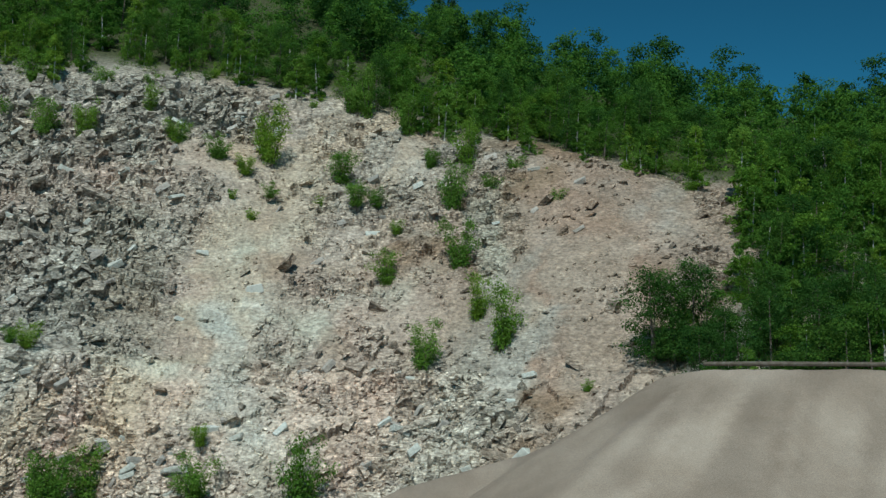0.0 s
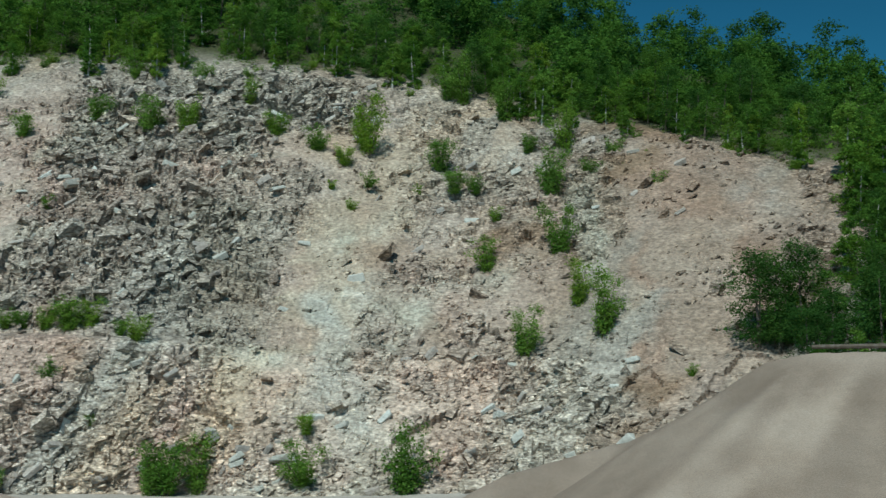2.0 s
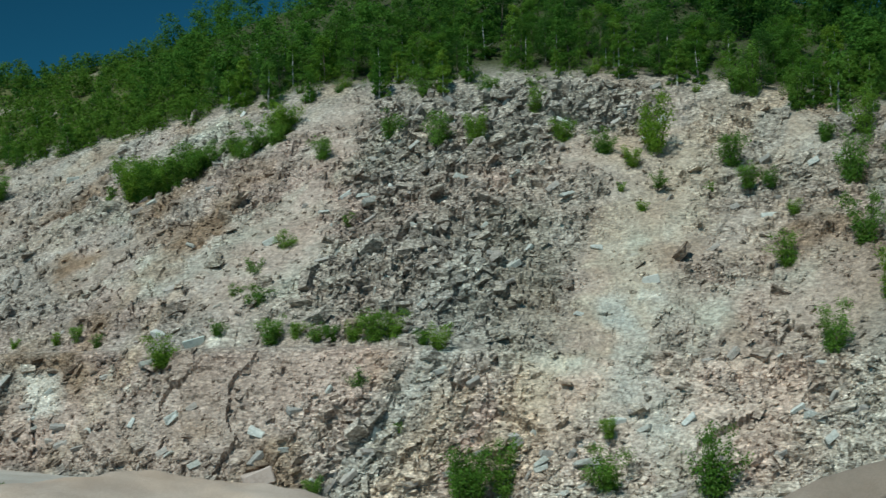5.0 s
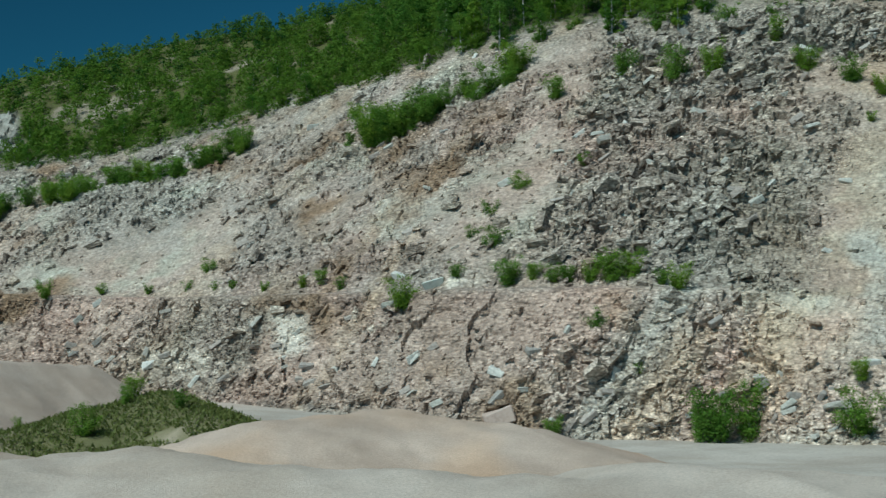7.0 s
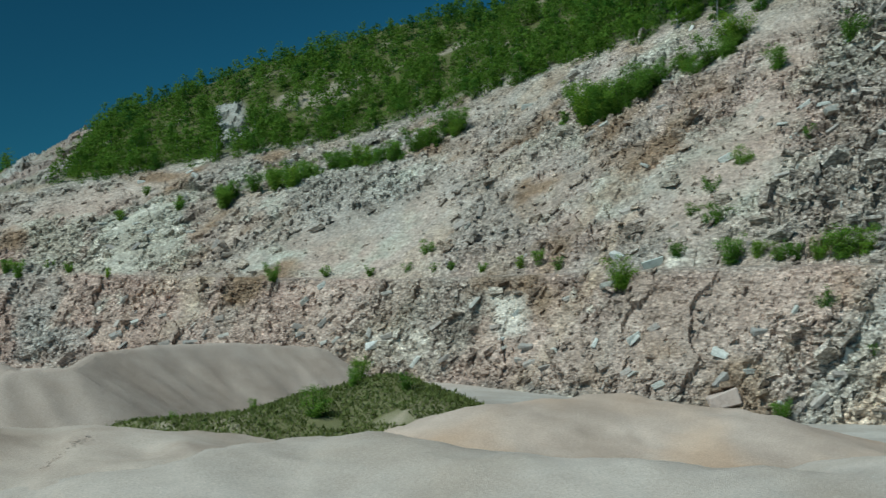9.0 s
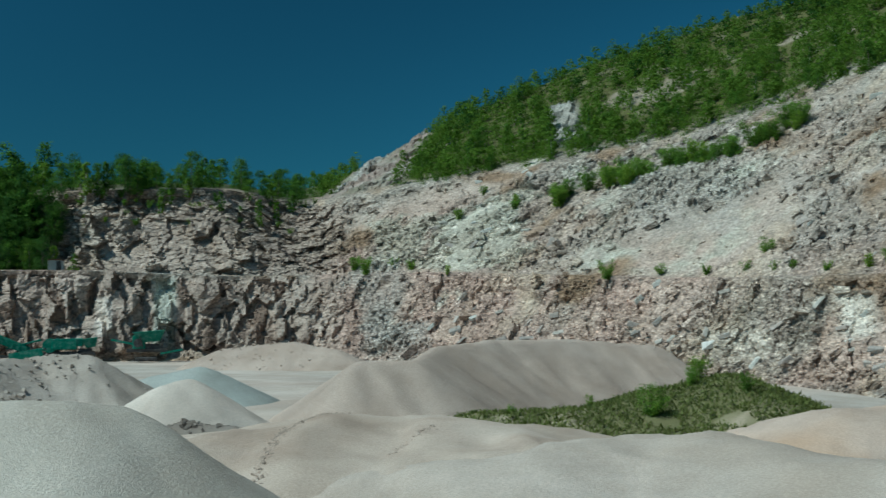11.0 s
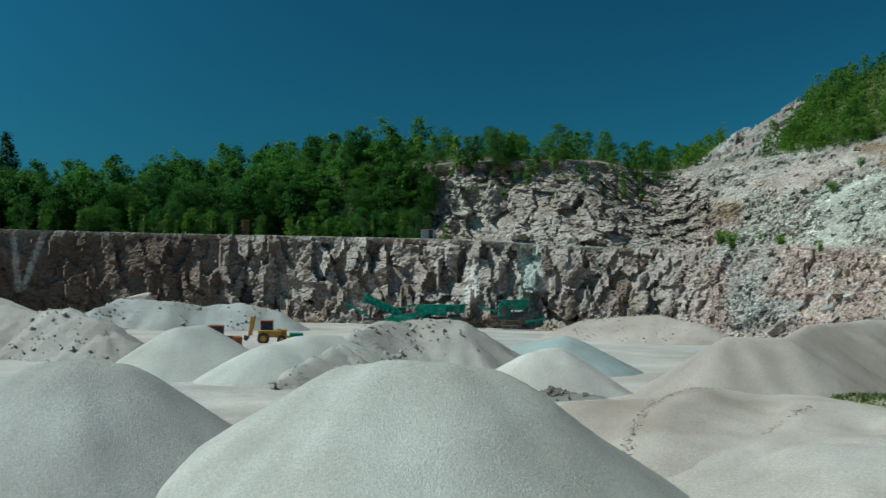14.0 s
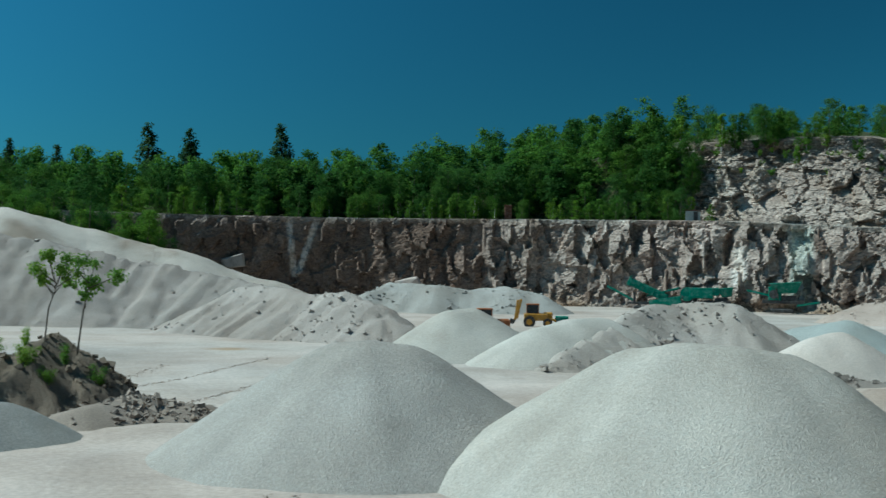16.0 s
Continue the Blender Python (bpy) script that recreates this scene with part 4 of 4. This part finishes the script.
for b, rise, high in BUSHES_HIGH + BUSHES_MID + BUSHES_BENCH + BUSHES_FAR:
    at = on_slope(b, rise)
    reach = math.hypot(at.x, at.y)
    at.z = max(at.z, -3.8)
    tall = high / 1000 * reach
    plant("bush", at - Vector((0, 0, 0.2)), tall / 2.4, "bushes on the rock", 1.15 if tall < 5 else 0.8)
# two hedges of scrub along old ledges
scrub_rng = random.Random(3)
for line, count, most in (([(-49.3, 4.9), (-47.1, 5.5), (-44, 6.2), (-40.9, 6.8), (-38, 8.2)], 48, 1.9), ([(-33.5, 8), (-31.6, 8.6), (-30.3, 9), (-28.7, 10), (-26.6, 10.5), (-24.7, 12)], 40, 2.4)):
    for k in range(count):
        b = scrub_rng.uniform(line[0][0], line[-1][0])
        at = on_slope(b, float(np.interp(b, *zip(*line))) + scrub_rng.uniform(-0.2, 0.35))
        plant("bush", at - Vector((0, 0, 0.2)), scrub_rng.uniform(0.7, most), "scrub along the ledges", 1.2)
for x, y, z, size in [(-72.0, -12.6, 4.0, 1.0), (-72.2, -10.9, 3.6, 1.15)]:
    plant("sapling", (x, y, z - 0.3), size, "saplings")


# a long weathered log on the edge of the bank, and a pale block on the bench
log = new("log")
log.matrix_basis = pose(0, 0, 0)
bm = bmesh.new()
tube(bm, [(20.5, 96.0, 10.62), (24.3, 93.5, 10.66), (34, 89, 10.72), (45, 84, 10.78)], [0.16, 0.18, 0.17, 0.16], 8)
part("stem", bm, BARK, log)
tagged(log, "long weathered log lying along the top of the stone bank", "log")
block_rng = np.random.default_rng(5)
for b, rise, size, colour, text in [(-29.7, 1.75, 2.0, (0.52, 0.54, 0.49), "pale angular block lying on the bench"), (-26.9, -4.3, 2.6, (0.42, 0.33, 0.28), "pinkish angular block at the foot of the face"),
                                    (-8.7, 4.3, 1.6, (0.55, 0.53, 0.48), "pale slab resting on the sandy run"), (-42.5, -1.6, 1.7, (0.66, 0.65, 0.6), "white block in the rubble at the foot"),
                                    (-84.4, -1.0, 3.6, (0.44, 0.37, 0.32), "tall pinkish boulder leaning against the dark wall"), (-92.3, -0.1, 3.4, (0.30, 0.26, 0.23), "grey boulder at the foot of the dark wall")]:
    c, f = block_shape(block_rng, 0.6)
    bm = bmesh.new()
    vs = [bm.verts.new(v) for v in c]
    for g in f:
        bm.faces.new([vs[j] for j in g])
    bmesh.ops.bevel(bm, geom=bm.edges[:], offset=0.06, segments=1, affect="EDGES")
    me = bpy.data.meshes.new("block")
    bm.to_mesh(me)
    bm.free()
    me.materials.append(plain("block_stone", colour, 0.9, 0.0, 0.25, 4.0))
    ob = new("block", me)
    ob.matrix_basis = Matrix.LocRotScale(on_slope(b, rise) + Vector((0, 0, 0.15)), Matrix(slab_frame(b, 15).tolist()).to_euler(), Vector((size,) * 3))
    tagged(ob, text, "rock", "large blocks")

# ---- grass on the overgrown mound ----
def grass_tufts():
    rng = np.random.default_rng(77)
    src = np.array([v.co for v in grass_mound.data.vertices])
    src = src[src[:, 2] > floor_height(src[:, 0], src[:, 1]) + 0.1]
    n = 22000
    base = src[rng.integers(len(src), size=n)] + rng.normal(0, 0.3, (n, 3)) * [1, 1, 0]
    base = base[value_noise(base * [1, 1, 0], 3.0, 5) > -0.7]
    n = len(base)
    a, h, wd = rng.uniform(0, 6.28, n), rng.uniform(0.08, 0.38, n), rng.uniform(0.04, 0.12, n)
    side = np.stack([np.cos(a), np.sin(a), 0 * a], 1) * wd[:, None]
    tip = np.stack([rng.normal(0, 0.15, n), rng.normal(0, 0.15, n), h], 1)
    v = np.stack([base - side, base + side, base + side * 0.6 + tip * 0.6, base + tip, base - side * 0.6 + tip * 0.6], 1).reshape(-1, 3)
    ob = new("grass", mesh_of("grass", v, np.arange(n * 5).reshape(-1, 5), [GRASS]))
    tagged(ob, "rough grass and weeds growing over the spoil mound", "grass", kind="stuff")


GRASS = leafy("rough_grass", (0.09, 0.12, 0.03), (0.22, 0.26, 0.10))
grass_tufts()


# ---- tyre ruts pressed into the sand ----
SANDY = [ob for ob in scene.objects if ob.name.startswith(("sand_mound", "ground"))]


def surface(x, y):
    hits = [ob.ray_cast(Vector((x, y, 30)), Vector((0, 0, -1))) for ob in SANDY]
    return max((h[1].z for h in hits if h[0]), default=0.0)


def ruts(line, wide, seed):
    """A crumbling ridge of earth thrown up beside a wheel track."""
    rng = np.random.default_rng(seed)
    verts, faces = [], []
    pts = np.array(line, float)
    cut = np.concatenate([[0], np.cumsum(np.hypot(*np.diff(pts, axis=0).T))])
    for k in range(int(cut[-1] / 0.07)):
        u = rng.uniform(0, cut[-1])
        x, y = np.interp(u, cut, pts[:, 0]) + rng.normal(0, wide), np.interp(u, cut, pts[:, 1]) + rng.normal(0, wide)
        c, f = block_shape(rng, 0.6)
        q = c @ turn_matrix(rng, 0.3).T * rng.uniform(0.05, 0.15) + [x, y, surface(x, y) - 0.03]
        faces += [[v + len(verts) * 8 for v in g] for g in f]
        verts.append(q)
    n = len(verts) * 8
    tint = np.array([0.29, 0.24, 0.2]) * np.repeat(rng.uniform(0.7, 1.5, len(verts)), 8)[:, None]
    ob = new("rut", mesh_of("rut", np.concatenate(verts), faces, [EARTH], tint))
    tagged(ob, "crumbling dark ridge of earth along a wheel track", "rut", kind="stuff")


bpy.context.view_layer.update()
ruts([(-49.9, 25.2), (-56.4, 29.6), (-60.2, 33.5), (-62.5, 37.1)], 0.16, 0)
ruts([(-42.0, -1.2), (-46.9, -0.3)], 0.12, 9)
ruts([(-42.0, 0.3), (-46.5, 0.6)], 0.12, 10)
ruts([(-44.0, 5.6), (-49.1, 7.8)], 0.12, 11)
ruts([(-72.2, -13.7), (-86.4, -11.7), (-99.2, -8.6)], 0.35, 4)
ruts([(-79.5, -10.7), (-93.0, -5.6), (-106.4, -1.0)], 0.16, 5)
ruts([(-73.0, -5.8), (-80.4, -3.5), (-87.7, -0.8)], 0.16, 6)
ruts([(-50.0, 25.1), (-57.1, 30.0), (-61.0, 33.8), (-63.7, 37.9)], 0.16, 7)
ruts([(-50.6, 32.4), (-52.9, 35.5), (-54.2, 38.2)], 0.16, 8)
for x, y, size in [(-66.8, 71.0, 0.9), (-64.3, 63.5, 1.0), (-66.0, 69.0, 0.6), (-62.0, 70.5, 0.6), (-69.3, 62.5, 0.4), (-72, 57, 0.35)]:
    hit = min(grass_mound.data.vertices, key=lambda v: (v.co.x - x) ** 2 + (v.co.y - y) ** 2)
    plant("bush", hit.co - Vector((0, 0, 0.15)), size, "weeds on the mound")
for x, y, z, size in [(-71.3, -15, 2.6, 0.5), (-70.0, -13.2, 2.2, 0.6), (-71.0, -11.3, 2.4, 0.4), (-69.2, -15.5, 1.8, 0.7), (-71.2, -9.6, 1.2, 0.5), (-70.6, -16.4, 2.4, 0.6), (-69.6, -12.0, 1.3, 0.45), (-72.6, -13.6, 3.2, 0.4)]:
    plant("bush", (x, y, z), size, "weeds on the spoil mound")


# ---- machines ----
def box(bm, x, y, z, sx, sy, sz, ry=0.0, bevel=0.04, taper=1.0):
    """A bevelled block centred at x, y, z, tipped about y by ry degrees; taper narrows its foot."""
    made = bmesh.ops.create_cube(bm, size=1.0)["verts"]
    for v in made:
        if v.co.z < 0:
            v.co.x *= taper
            v.co.y *= taper
        v.co = Vector((v.co.x * sx, v.co.y * sy, v.co.z * sz))
    edges = list({e for v in made for e in v.link_edges})
    if bevel:
        made = list({v for f in bmesh.ops.bevel(bm, geom=edges, offset=bevel, segments=1, affect="EDGES")["faces"] for v in f.verts} | {v for v in made if v.is_valid})
    bmesh.ops.transform(bm, matrix=pose(x, y, z, 0, ry, 0), verts=made)


def boxes(*rows):
    bm = bmesh.new()
    for r in rows:
        box(bm, *r)
    return bm


def roller(bm, x, y, z, radius, width, sides=18):
    made = bmesh.ops.create_cone(bm, cap_ends=True, segments=sides, radius1=radius, radius2=radius, depth=width)["verts"]
    bmesh.ops.transform(bm, matrix=pose(x, y, z, 90, 0, 0), verts=made)


def rollers(*rows):
    bm = bmesh.new()
    for r in rows:
        roller(bm, *r)
    return bm


GREEN = plain("green_machine_paint", (0.010, 0.165, 0.105), 0.5, 0.0, 0.35, 1.5)
STEEL = plain("dusty_dark_steel", (0.06, 0.058, 0.055), 0.7, 0.3, 0.3, 2.0)
BELT = plain("rubber_belt", (0.045, 0.043, 0.04), 0.85)
YELLOW = plain("yellow_machine_paint", (0.48, 0.24, 0.03), 0.55, 0.0, 0.35, 2.0)
ORANGE = plain("orange_machine_paint", (0.30, 0.105, 0.035), 0.6, 0.0, 0.35, 2.0)
GLASS = plain("dark_cab_window", (0.02, 0.025, 0.03), 0.12, 0.0, 0.1)
RUST = plain("rusty_sheet", (0.14, 0.065, 0.035), 0.85, 0.2, 0.4)
SHED = plain("weathered_pale_boards", (0.36, 0.40, 0.38), 0.85, 0.0, 0.3)


def track(parent, x, y, long):
    t = part("crawler_track", boxes((x, y, 0.45, long, 0.5, 0.75, 0, 0.22)), STEEL, parent, "dusty steel crawler track")
    for end in (-1, 1):
        part("track_wheel", rollers((x + end * (long / 2 - 0.45), y - 0.27, 0.45, 0.33, 0.12)), STEEL, t)


def conveyor(parent, x, y, z, long, ry, wide=1.0, label="inclined rubber conveyor"):
    c = part("conveyor", boxes((x, y - wide / 2, z, long, 0.1, 0.35, ry), (x, y + wide / 2, z, long, 0.1, 0.35, ry)), GREEN, parent, label)
    part("belt", boxes((x, y, z + 0.12, long, wide - 0.12, 0.08, ry, 0.02)), BELT, c)
    a = radians(ry)
    part("drum", rollers((x + math.cos(a) * long / 2, y, z - math.sin(a) * long / 2, 0.22, wide), (x - math.cos(a) * long / 2, y, z + math.sin(a) * long / 2, 0.22, wide)), STEEL, c)


def machine(name, label, category, x, y, z, rz):
    root = new(name)
    root.matrix_basis = pose(x, y, z, 0, 0, rz)
    return tagged(root, label, category, "quarry machines")


def stone_screen(x, y, rz):
    r = machine("screening_machine", "green mobile screen with a steep ribbed feed box", "machine", x, y, 0, rz)
    part("feed_box", boxes((0.6, 0, 3.2, 7.6, 2.6, 0.25, 24), (0.6, -1.3, 3.7, 7.6, 0.12, 1.3, 24), (0.6, 1.3, 3.7, 7.6, 0.12, 1.3, 24)), GREEN, r)
    for k in range(7):
        a = radians(24)
        u = -3.3 + k * 1.1
        part("rib", boxes((0.6 + u * math.cos(a), -1.42, 3.7 - u * math.sin(a), 0.14, 0.14, 1.35, 24, 0.02)), GREEN, r)
    part("end_plate", boxes((-2.7, 0, 5.3, 0.14, 2.6, 1.9, 24)), GREEN, r)
    part("frame", boxes((0, -0.9, 1.3, 6.0, 0.25, 0.4), (0, 0.9, 1.3, 6.0, 0.25, 0.4), (-1.8, 0, 2.3, 0.3, 1.8, 2.0), (2.2, 0, 1.7, 0.3, 1.8, 1.0)), STEEL, r)
    conveyor(r, -4.3, 0, 3.0, 5.2, 28, 0.9)
    track(r, 0, -1.1, 3.6)
    track(r, 0, 1.1, 3.6)


def cone_crusher(x, y, rz):
    r = machine("crushing_machine", "green mobile crusher with engine housing and conveyors", "machine", x, y, 0, rz)
    part("engine_housing", boxes((1.6, 0, 3.2, 4.2, 2.5, 1.9, 0, 0.12), (3.9, 0, 3.5, 1.6, 2.3, 1.4, 0, 0.1)), GREEN, r)
    part("crusher_bowl", rollers((-0.9, 0, 3.0, 1.25, 2.3)), GREEN, r)
    part("hopper", boxes((5.9, 0, 3.4, 2.8, 2.6, 1.6, -8, 0.05, 0.6)), GREEN, r)
    part("chassis", boxes((1.5, -0.95, 1.6, 10.5, 0.3, 0.5), (1.5, 0.95, 1.6, 10.5, 0.3, 0.5), (5.0, 0, 1.9, 2.2, 1.6, 0.9), (0, 0, 2.0, 1.6, 1.7, 0.6)), STEEL, r)
    part("exhaust", boxes((2.6, -0.6, 4.5, 0.18, 0.18, 0.8)), STEEL, r)
    part("walkway_rail", boxes((1.6, -1.3, 4.7, 4.0, 0.05, 0.05, 0, 0), (-0.3, -1.3, 4.4, 0.05, 0.05, 0.7, 0, 0), (1.6, -1.3, 4.4, 0.05, 0.05, 0.7, 0, 0), (3.5, -1.3, 4.4, 0.05, 0.05, 0.7, 0, 0)), STEEL, r)
    conveyor(r, -5.2, 0, 3.3, 6.0, -14, 1.0)
    conveyor(r, -5.0, -2.4, 1.5, 7.0, -16, 1.0, "low side conveyor with green sides")
    part("side_skirt", boxes((-4.6, -3.0, 1.5, 5.6, 0.12, 1.5, -10)), GREEN, r)
    conveyor(r, 3.6, -3.4, 0.8, 6.4, 6, 0.7)
    track(r, 1.8, -1.3, 4.4)
    track(r, 1.8, 1.3, 4.4)


def jaw_crusher(x, y, rz):
    r = machine("jaw_crusher", "green jaw crusher with a flared feed hopper", "machine", x, y, 0, rz)
    part("hopper", boxes((0.8, 0, 4.4, 5.6, 3.2, 1.9, -4, 0.05, 0.62)), GREEN, r)
    part("jaw_box", boxes((-1.0, 0, 3.4, 2.2, 2.2, 2.4, 0, 0.1)), GREEN, r)
    part("flywheel", rollers((-1.2, -1.25, 3.3, 0.75, 0.25)), STEEL, r)
    part("chassis", boxes((0.4, -0.9, 2.0, 7.0, 0.35, 0.6), (0.4, 0.9, 2.0, 7.0, 0.35, 0.6), (0.6, 0, 2.4, 4.0, 1.7, 1.4)), STEEL, r)
    for bar in ((3.0, -1.0, 3.0, 0.2, 0.2, 2.0, 12), (-0.6, -1.45, 3.5, 0.2, 0.2, 2.0, -12)):
        part("hopper_stay", boxes(bar), STEEL, r)
    conveyor(r, -3.4, 0, 3.4, 4.6, 12, 0.9)
    conveyor(r, 4.6, -0.8, 1.7, 3.8, -10, 0.8)
    track(r, 0.3, -1.2, 3.8)
    track(r, 0.3, 1.2, 3.8)


def wheel(parent, x, y, radius):
    w = part("wheel", rollers((x, y, radius, radius, 0.45, 24)), BELT, parent, "dusty black tyre")
    part("rim", rollers((x, y - 0.2, radius, radius * 0.5, 0.12)), YELLOW, w)


def backhoe(x, y, rz):
    r = machine("backhoe_loader", "yellow backhoe loader with folded digging arm", "vehicle", x, y, 0, rz)
    part("body", boxes((0.4, 0, 1.35, 3.0, 1.7, 0.9, 0, 0.1), (1.9, 0, 1.5, 1.2, 1.2, 0.9, 0, 0.12)), YELLOW, r)
    cab = part("cab", boxes((0.0, 0, 2.95, 1.7, 1.6, 0.14), (-0.75, -0.72, 2.3, 0.1, 0.1, 1.3), (0.75, -0.72, 2.3, 0.1, 0.1, 1.3), (-0.75, 0.72, 2.3, 0.1, 0.1, 1.3), (0.75, 0.72, 2.3, 0.1, 0.1, 1.3)), ORANGE, r)
    for pane in ((0, -0.7, 2.3, 1.4, 0.04, 1.1, 0, 0), (0, 0.7, 2.3, 1.4, 0.04, 1.1, 0, 0)):
        part("window", boxes(pane), GLASS, cab)
    part("boom", boxes((-1.75, 0, 2.35, 0.35, 0.3, 2.5, 12)), YELLOW, r)
    part("dipper", boxes((-2.05, 0, 2.2, 0.28, 0.26, 2.6, 8)), YELLOW, r)
    part("digging_bucket", boxes((-2.55, 0, 0.75, 0.75, 0.8, 0.6, 20, 0.06, 0.6)), STEEL, r)
    part("front_bucket", boxes((3.3, 0, 0.6, 0.8, 2.1, 0.8, 0, 0.06, 0.7)), STEEL, r)
    for bar in ((2.3, -0.75, 1.1, 2.0, 0.18, 0.25, 18), (2.3, 0.75, 1.1, 2.0, 0.18, 0.25, 18)):
        part("lift_arm", boxes(bar), YELLOW, r)
    for wx, rad in ((-0.4, 0.75), (1.9, 0.6)):
        for wy in (-0.95, 0.95):
            wheel(r, wx, wy, rad)


def wheel_loader(x, y, rz):
    r = machine("wheel_loader", "orange wheel loader parked behind a stone heap", "vehicle", x, y, 0, rz)
    part("body", boxes((1.2, 0, 1.7, 2.6, 1.7, 1.1, 0, 0.12), (-1.0, 0, 1.4, 1.6, 1.2, 0.7, 0, 0.1)), ORANGE, r)
    cab = part("cab", boxes((-0.1, 0, 3.3, 1.6, 1.6, 0.14), (-0.1, 0, 2.0, 1.5, 1.5, 0.5), (-0.8, -0.7, 2.7, 0.1, 0.1, 1.2), (0.6, -0.7, 2.7, 0.1, 0.1, 1.2), (-0.8, 0.7, 2.7, 0.1, 0.1, 1.2), (0.6, 0.7, 2.7, 0.1, 0.1, 1.2)), ORANGE, r)
    for pane in ((-0.1, -0.68, 2.75, 1.3, 0.04, 1.0, 0, 0), (-0.1, 0.68, 2.75, 1.3, 0.04, 1.0, 0, 0)):
        part("window", boxes(pane), GLASS, cab)
    for bar in ((-2.3, -0.5, 1.4, 2.2, 0.2, 0.3, -20), (-2.3, 0.5, 1.4, 2.2, 0.2, 0.3, -20)):
        part("lift_arm", boxes(bar), ORANGE, r)
    part("bucket", boxes((-3.5, 0, 0.75, 1.0, 2.5, 0.9, 0, 0.06, 0.7)), STEEL, r)
    for wx in (-1.3, 1.4):
        for wy in (-1.0, 1.0):
            wheel(r, wx, wy, 0.75)


stone_screen(-219.9, 64.2, 68)
cone_crusher(-218.0, 72.5, 68)
jaw_crusher(-209.5, 85.5, 68)
backhoe(-157.1, 31.0, 78)
wheel_loader(-130.4, 20.6, 88)
tank = machine("fuel_tank", "small green steel tank standing beside the backhoe", "tank", -156.4, 34.6, 0, 78)
part("tank_body", boxes((0, 0, 0.9, 1.7, 1.3, 1.2, 0, 0.12)), GREEN, tank)
part("skid", boxes((0, -0.45, 0.14, 1.7, 0.14, 0.28), (0, 0.45, 0.14, 1.7, 0.14, 0.28)), STEEL, tank)


# ---- small things on the bench ----
def bench_top(bearing, back):
    d, z = profile(np.array([bearing]))
    x, y = polar(bearing, d[0, 2] + back)
    return x, y, float(z[0, 2]) + 0.1


x, y, z = bench_top(-71.6, 3.5)
hut = machine("site_hut", "small weathered pale hut on the rock bench", "hut", x, y, z - 0.2, 72)
part("wall", boxes((0, 0, 1.0, 2.8, 2.0, 2.0)), SHED, hut)
part("roof", boxes((0, 0, 2.1, 3.2, 2.4, 0.16, 3)), RUST, hut)
part("door", boxes((0.5, -1.02, 0.95, 0.8, 0.06, 1.8, 0, 0.01)), STEEL, hut)
x, y, z = bench_top(-79.9, 3.0)
bin_ = machine("rusty_container", "rusty upright steel container among the trees", "container", x, y, z - 0.2, 80)
part("tank_body", boxes((0, 0, 1.5, 1.5, 1.5, 2.8, 0, 0.1)), RUST, bin_)
part("lid", boxes((0, 0, 2.98, 1.65, 1.65, 0.12)), RUST, bin_)
x, y, z = slope_place(-73.3, 4.3)
mast = machine("mast", "thin grey steel mast on the hilltop", "mast", x, y, z - 0.5, 0)
bm = bmesh.new()
tube(bm, [(0, 0, 0), (0, 0, 4), (0, 0, 7.5)], [0.1, 0.08, 0.05], 8)
part("pole", bm, STEEL, mast)
part("bracket", boxes((0, 0, 6.6, 0.9, 0.06, 0.06, 0, 0)), STEEL, mast)
